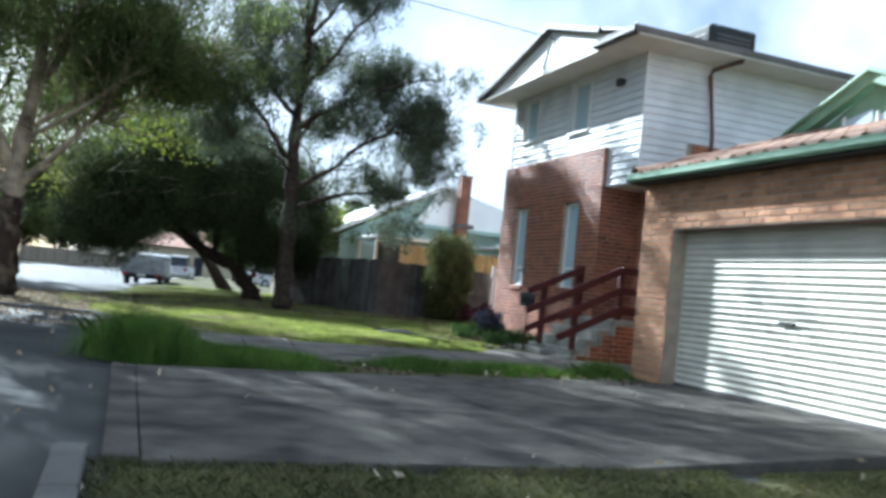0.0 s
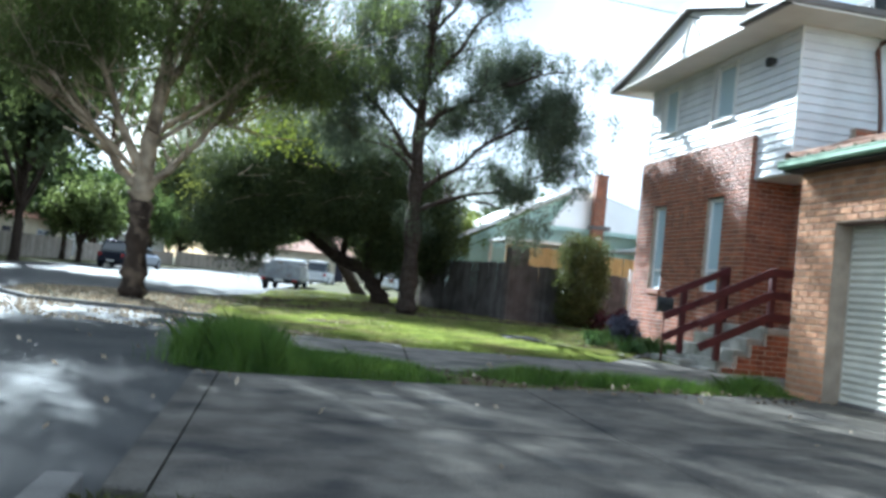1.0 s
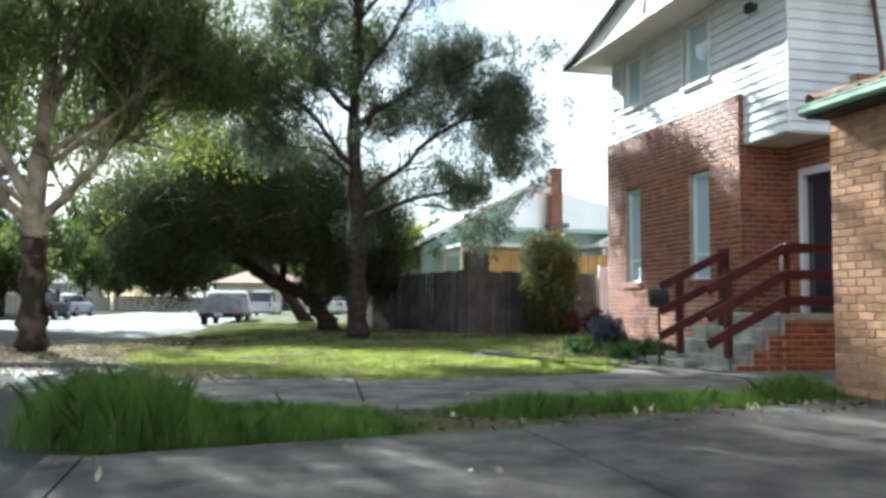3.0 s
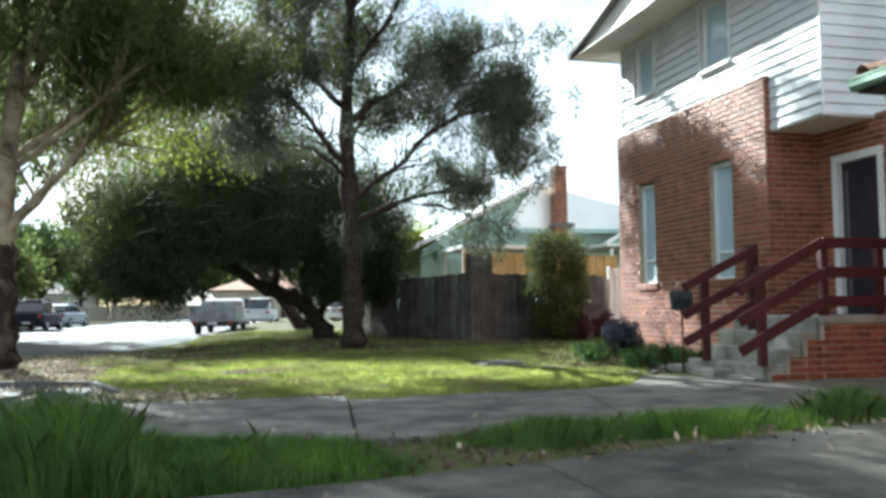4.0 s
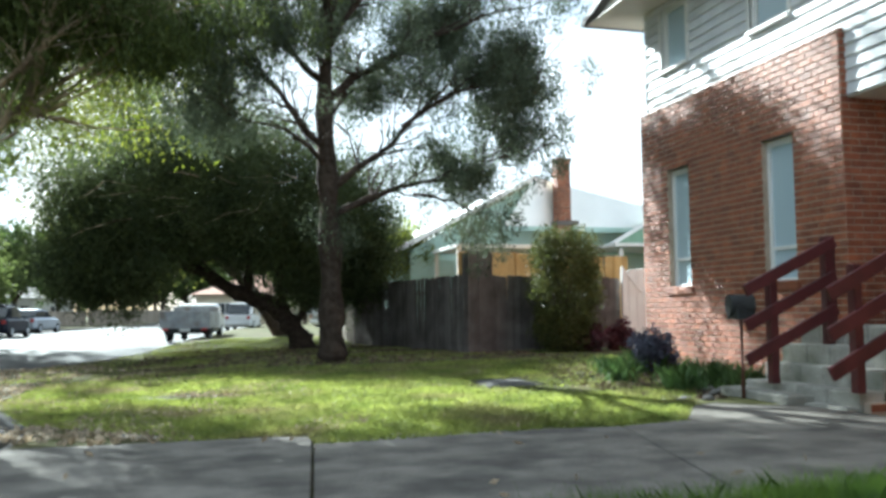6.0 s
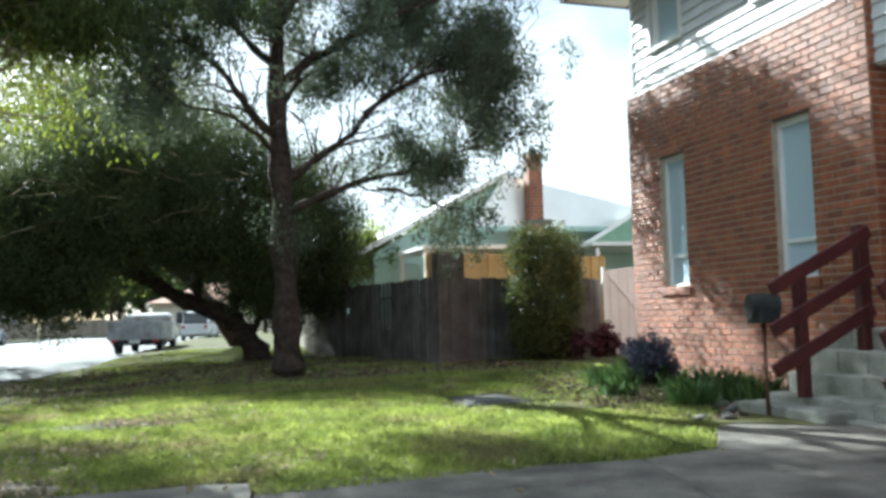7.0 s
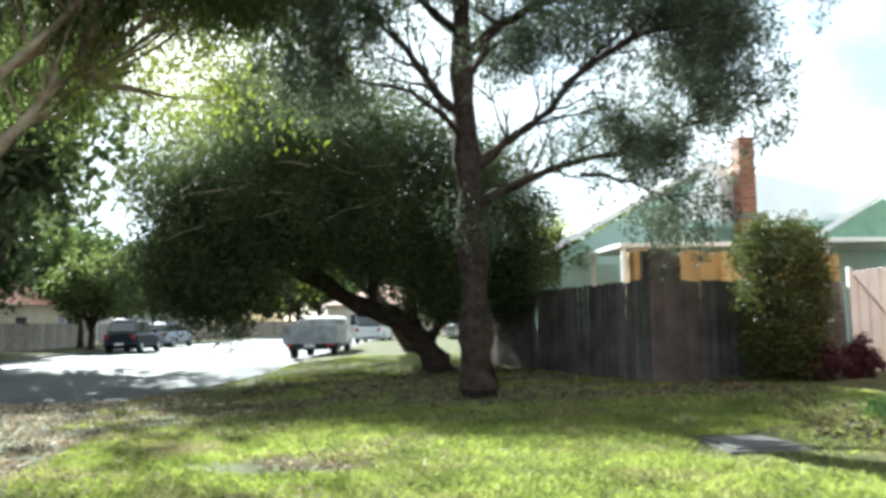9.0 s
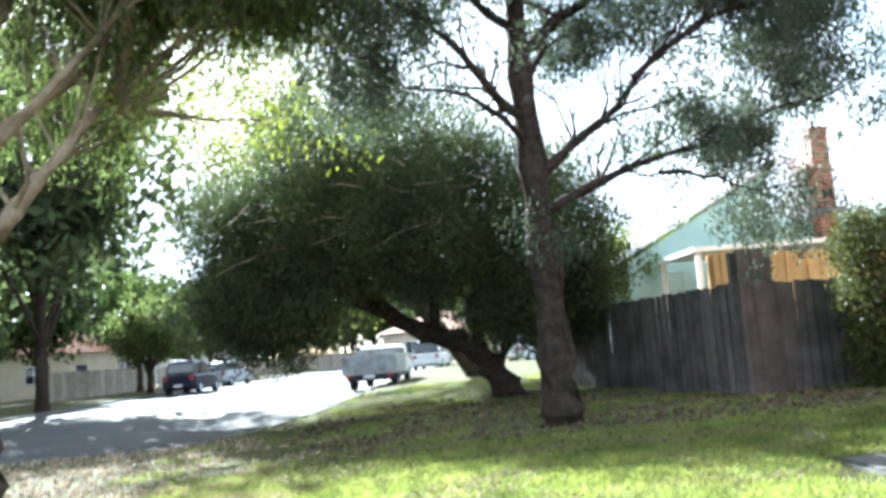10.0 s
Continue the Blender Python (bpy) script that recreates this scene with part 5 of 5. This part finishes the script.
lt = np.concatenate([lt, scatter(150, -6, 4, 3, 17, nb, None, lambda x, y: -0.085 if x < -1.95 else dz(x, y) + 0.02), scatter(3400, -5, 4, 15.5, 22, nb, lambda x, y: y > 15.5 and inside(x, y, LAWN) and noise.noise((x * 0.7, y * 0.7, 31)) > 0.02 * (x + 2) * 3), scatter(1300, -7.5, -1.85, 15.4, 19.4, nb, lambda x, y: not inside(x, y, LAWN) and noise.noise((x, y, 41)) > -0.1, lambda x, y: -0.11), scatter(30, 2, 5.6, 11.0, 11.4, nb, None, lambda x, y: 0.0)])
lt[:, 2] += 0.025
tagged(quads_ob("leaf_litter", leaf_quads(lt, 0.02, 1, 0.075, nb, 0.0, 0.5, 0.1), M_LITTER), "scattered dry brown leaves and bark", "leaf litter", kind="stuff")


mu = np.concatenate([scatter(6000, -1.5, 6.2, 21.0, 31, nb, lambda x, y: inside(x, y, LAWN)), scatter(2200, 4.7, 7.1, 16.3, 21.3, nb, lambda x, y: y > 15.05 + (x - 4.2) * 1.1), scatter(450, -2.0, 5.0, 10.6, 12.0, nb)])
mu[:, 2] += 0.02
tagged(quads_ob("bed_litter", leaf_quads(mu, 0.02, 1, 0.085, nb, 0.0, 0.5, 0.1), M_MULCH), "dark brown twigs and mulch under trees and in the bed", "mulch", kind="stuff")
rr = random.Random(15)
for _ in range(9):
    x = rr.uniform(4.75, 6.0)
    y = 15.9 + (x - 4.75) * 1.1 + rr.uniform(-0.1, 0.35)
    bm = bmesh.new()
    g = bmesh.ops.create_icosphere(bm, subdivisions=2, radius=rr.uniform(0.035, 0.07))
    for v in bm.verts:
        v.co *= 1 + 0.3 * noise.noise(v.co * 14 + Vector((x, y, 0)))
    bmesh.ops.transform(bm, matrix=Matrix.Translation((x, y, rise(x, y) + 0.02)) @ Matrix.Diagonal((1.3, 1, 0.6, 1)), verts=bm.verts)
    tagged(part("edging_stone", bm, M_KERB), "small rough stone edging the garden bed", "stone", "stones edging the garden bed")

# ---- neighbouring house beyond the fence ----
BEYOND = Matrix.Translation((0.25, 1.0, 0.1))
nh = thing("neighbour_house", "mint weatherboard house with pale iron roof behind the fence", "house", at=BEYOND)
NY = 32.0
bm = bmesh.new()
add_box(bm, (5.55, NY, 0), (15.5, NY + 0.15, 2.75))
add_box(bm, (5.55, NY + 0.15, 0), (5.7, NY + 8, 2.75))
add_box(bm, (15.3, NY + 0.15, 0), (15.5, NY + 8, 2.75))
part("wall", bm, M_MINT, nh)
boards(nh, pose(5.5, NY - 0.002, 0.2), 3.2, 2.55, [(0.5, 1.3, 1.1, 2.2)], M_MINT, 0.17)
sash(nh, pose(6.0, NY - 0.04, 1.3), 0.8, 1.1)
mesh_ob("gable_wall", [(5.55, NY, 2.75), (9.33, NY, 2.75), (9.33, NY, 4.80), (5.55, NY + 0.1, 2.75), (9.33, NY + 0.1, 2.75), (9.33, NY + 0.1, 4.80)], [(0, 1, 2), (3, 5, 4), (0, 2, 5, 3), (1, 4, 5, 2)], M_MINT, nh)
rv = [(4.95, NY - 0.35, 2.68), (9.33, NY - 0.35, 4.98), (9.33, NY + 8, 4.98), (4.95, NY + 8, 2.68), (8.3, NY - 0.45, 3.45), (16.2, NY - 0.45, 3.45), (16.2, NY + 3.2, 4.1), (16.2, NY + 8, 3.9)]
dn = [(x, y, z - 0.07) for x, y, z in rv]
mesh_ob("roof", rv + dn, [(0, 1, 2, 3), (4, 5, 6, 1), (1, 6, 7, 2), (8, 11, 10, 9), (12, 9, 14, 13), (9, 10, 15, 14), (0, 8, 9, 1), (4, 12, 13, 5), (0, 3, 11, 8), (5, 13, 14, 6), (6, 14, 15, 7), (4, 1, 9, 12)], M_TIN, nh, "pale sunlit iron roof")
beam("barge_board", (4.9, NY - 0.38, 2.64), (9.33, NY - 0.38, 4.96), 0.05, 0.14, M_WHITE, nh)
beam("ridge_cap", (9.3, NY - 0.3, 5.0), (16.2, NY + 3.2, 4.13), 0.18, 0.05, M_GUTTER, nh)
box_part("fascia", (8.2, NY - 0.5, 3.30), (16.2, NY - 0.46, 3.46), M_MINT, nh)
box_part("upper_wall", (8.4, NY - 0.05, 2.7), (15.4, NY, 3.36), M_MINT, nh)
chim = thing("chimney", "tall red brick chimney set before the pale roof to show in view", "chimney", at=BEYOND)
# stack set forward of the eave so that it shows fully from the camera
CY = NY - 0.95
bm = bmesh.new()
add_box(bm, (9.86, CY, 0.0), (10.27, CY + 0.4, 5.42), None, 0.004)
stack = part("stack", bm, M_MORTAR, chim)
box_part("cap", (9.83, CY - 0.03, 5.42), (10.30, CY + 0.43, 5.5), M_BRICK, chim)
tube("flue", [(10.06, CY + 0.2, 5.5), (10.06, CY + 0.2, 5.74)], 0.03, M_DARK, chim, 8)
box_part("flashing", (9.8, CY - 0.06, 3.46), (10.5, CY + 0.46, 3.60), M_GUTTER, chim)
lean = thing("lean_to_roof", "flat white carport roof behind the timber screen", "carport", at=BEYOND)
box_part("roof_sheet", (6.0, 28.8, 2.58), (9.2, 31.3, 2.68), M_WHITE, lean)
box_part("roof_sheet", (10.6, 28.8, 2.66), (14.2, 31.3, 2.76), M_WHITE, lean)
for x, y in ((6.1, 28.9), (9.0, 28.9), (10.8, 28.9), (14.0, 28.9), (6.1, 31.2), (14.0, 31.2)):
    box_part("carport_post", (x - 0.05, y - 0.05, 0), (x + 0.05, y + 0.05, 2.6), M_WHITE, lean)
gw = thing("gable_end", "small mint gable end beside the house roof", "gable", at=BEYOND)
mesh_ob("gable_face", [(11.5, NY - 1.0, 2.8), (15.5, NY - 1.0, 2.8), (13.6, NY - 1.0, 3.95), (11.5, NY - 0.6, 2.8), (15.5, NY - 0.6, 2.8), (13.6, NY - 0.6, 3.95)], [(0, 1, 2), (3, 5, 4), (0, 2, 5, 3), (2, 1, 4, 5), (0, 3, 4, 1)], M_GREEN, gw)
beam("barge_board", (11.3, NY - 1.04, 2.76), (13.6, NY - 1.04, 4.05), 0.05, 0.12, M_WHITE, gw)

wire = thing("aerial_wire", "thin dark service wire strung to the gable", "cable")
tube("strand", [(6.6, 16.3, 6.25), (3.0, 19.0, 7.4), (-2.0, 23.0, 9.6), (-12, 30, 12.5)], 0.012, M_DARK, wire, 5)


# ---- parked vehicles ----
def loft(name, sections, material, parent, label="", smooth=False):
    """A body lofted through cross-sections of equal length."""
    n = len(sections[0])
    V = [p for s in sections for p in s]
    F = []
    for i in range(len(sections) - 1):
        for k in range(n):
            F.append((i * n + k, i * n + (k + 1) % n, (i + 1) * n + (k + 1) % n, (i + 1) * n + k))
    F.append(tuple(range(n - 1, -1, -1)))
    F.append(tuple((len(sections) - 1) * n + k for k in range(n)))
    return mesh_ob(name, V, F, material, parent, label, smooth)


def ring(y, hw, z0, z1, r=0.12):
    return [(-hw + r, y, z0), (hw - r, y, z0), (hw, y, z0 + r), (hw, y, z1 - r), (hw - r, y, z1), (-hw + r, y, z1), (-hw, y, z1 - r), (-hw, y, z0 + r)]


def wheels(car, places, r=0.32):
    for x, y in places:
        s = 1 if x > 0 else -1
        bm = bmesh.new()
        g = bmesh.ops.create_cone(bm, cap_ends=True, segments=24, radius1=r, radius2=r, depth=0.2)
        bmesh.ops.transform(bm, matrix=pose(x, y, r, 0, 90, 0), verts=g["verts"])
        w = part("wheel", bm, M_TYRE, car)
        bm = bmesh.new()
        g = bmesh.ops.create_cone(bm, cap_ends=True, segments=20, radius1=r * 0.62, radius2=r * 0.55, depth=0.03)
        bmesh.ops.transform(bm, matrix=pose(x + s * 0.105, y, r, 0, 90 * s, 0), verts=g["verts"])
        part("rim", bm, M_CARG, w)


def hatch(label, paint, m, suv=0.0):
    """A parked hatchback; the rear looks towards -y."""
    car = thing("parked_car", label, "car", "cars parked along the far kerb")
    h = 1.45 + suv
    loft("body", [ring(-2.05, 0.72, 0.42, 0.95), ring(-1.9, 0.86, 0.25, 1.0), ring(-0.9, 0.88, 0.22, 1.0), ring(0.6, 0.88, 0.22, 1.0), ring(1.5, 0.86, 0.24, 0.92), ring(2.1, 0.7, 0.36, 0.72)], paint, car)
    loft("cabin", [ring(-1.85, 0.70, 0.95, 1.12, 0.06), ring(-1.45, 0.70, 0.95, h - 0.06), ring(-0.6, 0.70, 0.95, h), ring(0.2, 0.68, 0.95, h - 0.05), ring(1.05, 0.62, 0.93, 1.02, 0.04)], M_CGLASS, car, "dark tinted glass")
    loft("roof", [ring(-1.55, 0.60, h - 0.12, h - 0.03, 0.03), ring(-0.6, 0.66, h - 0.03, h + 0.025, 0.02), ring(0.25, 0.62, h - 0.1, h - 0.03, 0.03)], paint, car)
    for x in (-0.66, 0.66):
        box_part("tail_light", (x - 0.1, -2.06, 0.72), (x + 0.1, -1.94, 0.92), M_LAMP, car)
        box_part("wing_mirror", (x * 1.4 - 0.06, 0.55, 0.95), (x * 1.4 + 0.06, 0.65, 1.06), paint, car)
    box_part("bumper", (-0.74, -2.12, 0.36), (0.74, -1.98, 0.55), paint, car, bevel=0.03)
    box_part("number_plate", (-0.22, -2.135, 0.6 - 0.2), (0.22, -2.12, 0.51), M_WHITE, car)
    wheels(car, [(-0.78, -1.3), (0.78, -1.3), (-0.78, 1.3), (0.78, 1.3)])
    car.matrix_basis = m
    return car


hatch("navy blue parked car facing away at the far kerb", M_CARN, pose(-10.6, 59.0, -0.11, 0, 0, -6), 0.28)
hatch("silver parked hatchback facing away at the far kerb", M_CARG, pose(-10.9, 70.0, -0.11, 0, 0, -14), 0.08)
hatch("white parked car on the grass beyond the trees", M_CARW, pose(8.2, 62.0, 0.02, 0, 0, -60))
hatch("white parked car farther along the street", M_CARW, pose(2.2, 66.0, -0.05, 0, 0, -12), 0.3)

ute = thing("utility_truck", "old white utility with flat steel tray parked at the kerb", "ute")
loft("cab", [ring(0.2, 0.84, 0.5, 1.05), ring(0.3, 0.86, 0.4, 1.5), ring(1.1, 0.86, 0.4, 1.56), ring(1.75, 0.86, 0.4, 1.1), ring(2.7, 0.84, 0.4, 0.98), ring(2.9, 0.78, 0.45, 0.8)], M_CARW, ute, "white steel cab")
loft("rear_window", [ring(0.26, 0.66, 1.12, 1.42, 0.05), ring(0.31, 0.66, 1.12, 1.42, 0.05)], M_CGLASS, ute)
for x in (-0.865, 0.865):
    box_part("side_window", (x - 0.008, 0.45, 1.08), (x + 0.008, 1.25, 1.42), M_CGLASS, ute)
box_part("tray_floor", (-0.95, -2.3, 0.6), (0.95, 0.15, 0.68), M_TRAY, ute)
for name_, lo, hi in (("tail_board", (-0.97, -2.34, 0.55), (0.97, -2.29, 1.22)), ("side_board", (-0.97, -2.288, 0.55), (-0.93, 0.15, 1.22)), ("side_board", (0.93, -2.288, 0.55), (0.97, 0.15, 1.22)), ("head_board", (-0.928, 0.1, 0.8), (0.928, 0.15, 1.42))):
    box_part(name_, lo, hi, M_TRAY, ute)
for x in (-0.5, 0.0, 0.5):
    box_part("tail_rib", (x - 0.03, -2.365, 0.57), (x + 0.03, -2.34, 1.2), M_TRAY, ute)
box_part("chassis", (-0.62, -2.25, 0.34), (0.62, 2.6, 0.6), M_DARK, ute)
# near-black guards, added to fill in the shadow beneath the tray
for x in (-0.76, 0.76):
    box_part("mud_guard", (x - 0.16, -1.8, 0.3), (x + 0.16, -0.9, 0.6), M_DARK, ute, bevel=0.05)
for x in (-0.75, 0.75):
    box_part("tail_light", (x - 0.12, -2.36, 0.46), (x + 0.12, -2.3, 0.56), M_LAMP, ute)
box_part("number_plate", (-0.2, -2.36, 0.42), (0.2, -2.34, 0.54), M_WHITE, ute)
wheels(ute, [(-0.76, -1.35), (0.76, -1.35), (-0.76, 1.75), (0.76, 1.75)], 0.34)
ute.matrix_basis = pose(-0.55, 46.0, -0.1, 0, 0, -9)


# ---- distant houses across and along the street ----
def cottage(label, m, w, d, h, pitch, wallm, roofm):
    """A plain hip-roofed house with windows and a door."""
    hs = thing("cottage", label, "house", "houses along the street")
    box_part("wall", (-w / 2, -d / 2, -0.1), (w / 2, d / 2, h), wallm, hs, bevel=0)
    e = 0.5
    rv = [(-w / 2 - e, -d / 2 - e, h), (w / 2 + e, -d / 2 - e, h), (w / 2 + e, d / 2 + e, h), (-w / 2 - e, d / 2 + e, h), (-w / 2 + d / 2, 0, h + pitch), (w / 2 - d / 2, 0, h + pitch)]
    mesh_ob("roof", rv, [(0, 1, 5, 4), (1, 2, 5), (2, 3, 4, 5), (3, 0, 4), (3, 2, 1, 0)], roofm, hs)
    for x in (-w * 0.3, w * 0.3):
        wn_ = box_part("window", (x - 0.7, -d / 2 - 0.04, 0.9), (x + 0.7, -d / 2 + 0.02, 2.1), M_WHITE, hs)
        for k in (-0.33, 0.33):
            box_part("pane", (x + k - 0.29, -d / 2 - 0.05, 0.98), (x + k + 0.29, -d / 2 - 0.03, 2.02), M_CGLASS, wn_)
    box_part("door", (-0.45, -d / 2 - 0.04, 0), (0.45, -d / 2 + 0.02, 2.05), M_DOOR, hs)
    hs.matrix_basis = m
    return hs


cottage("cream rendered house with tiled roof across the street", pose(-26, 78, 0, 0, 0, 60), 13, 9, 2.9, 1.9, M_CREAM, M_ROOFO)
cottage("pale house with dull orange tiled roof down the street", pose(6.5, 98, 0, 0, 0, -10), 14, 9, 2.9, 2.0, M_CREAM, M_ROOFO)
cottage("cream house with tiled roof behind far street trees", pose(-30, 50, 0, 0, 0, 80), 13, 9, 2.9, 1.9, M_CREAM, M_ROOFO)
cottage("pale weatherboard house far down the street", pose(-22, 110, 0, 0, 0, 50), 13, 9, 2.9, 1.9, M_BOARD, M_GUTTER)
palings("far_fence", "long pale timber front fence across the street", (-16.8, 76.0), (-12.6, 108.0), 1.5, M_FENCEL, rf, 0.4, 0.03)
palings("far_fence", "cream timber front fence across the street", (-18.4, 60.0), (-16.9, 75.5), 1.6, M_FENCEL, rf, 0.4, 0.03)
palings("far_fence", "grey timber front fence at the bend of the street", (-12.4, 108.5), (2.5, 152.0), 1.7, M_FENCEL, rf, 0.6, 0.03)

# ---- brick pieces ----
lay_bricks(front, MF, 4.91, 4.34, WIN, (1.6, 4.91, 0.9, 2.9), rb, M_BRICK, M_BRICKI)
lay_bricks(side, pose(7.2, 16.446, 0), 0.9, 4.34, [(0.11, 0.9, 3.5, 4.4)], None, rb, M_BRICK, M_BRICKI)
lay_bricks(pier, pose(8.36, 15.138, 0), 1.04, 4.42, [], None, rb, M_BRICK, M_BRICKI)
lay_bricks(doorwall, MD, 3.0, 3.55, [DOOR], None, rb, M_BRICK, M_BRICKI)
lay_bricks(gwall, MG, 6.4, 2.9, [(0.77, 5.6, 0, 2.22)], (0.0, 1.4, 0.0, 2.9), rb, M_TAN, M_TANI)
lay_bricks(gwall, pose(5.6, 11.26, 0, 0, 0, 180), 0.2, 2.2, [], None, rb, M_TAN, M_TANI)
for i, (x0, z0, z1) in enumerate(TR):
    w = (TR[i + 1][0] - x0) if i < 3 else 9.6 - 6.86
    lay_bricks(flankwall, pose(x0 + 0.03, 14.898, 0), w, z1 - 0.1, [], None, rb, M_BRICK, M_BRICKI)
for mm, w in ((pose(9.86, CY - 0.002, 2.4), 0.41), (pose(9.858, CY + 0.4, 2.4, 0, 0, -90), 0.4)):
    lay_bricks(stack, mm, w, 3.02, [], None, rb, M_BRICK, M_BRICKI)

# bases: every grouped thing stands on its own origin
bpy.context.view_layer.update()
for ob in list(scene.objects):
    if ob.type == "EMPTY" and ob.parent is None and ob.matrix_basis in (Matrix.Identity(4), BEYOND):
        pts = [ch.matrix_world @ Vector(c) for ch in ob.children_recursive if ch.type == "MESH" for c in ch.bound_box]
        if not pts:
            continue
        lo = Vector([min(p[i] for p in pts) for i in range(3)])
        hi = Vector([max(p[i] for p in pts) for i in range(3)])
        c = Vector(((lo.x + hi.x) / 2, (lo.y + hi.y) / 2, lo.z))
        was = ob.matrix_basis.translation.copy()
        ob.location = c
        for ch in ob.children:
            ch.matrix_basis = Matrix.Translation(was - c) @ ch.matrix_basis
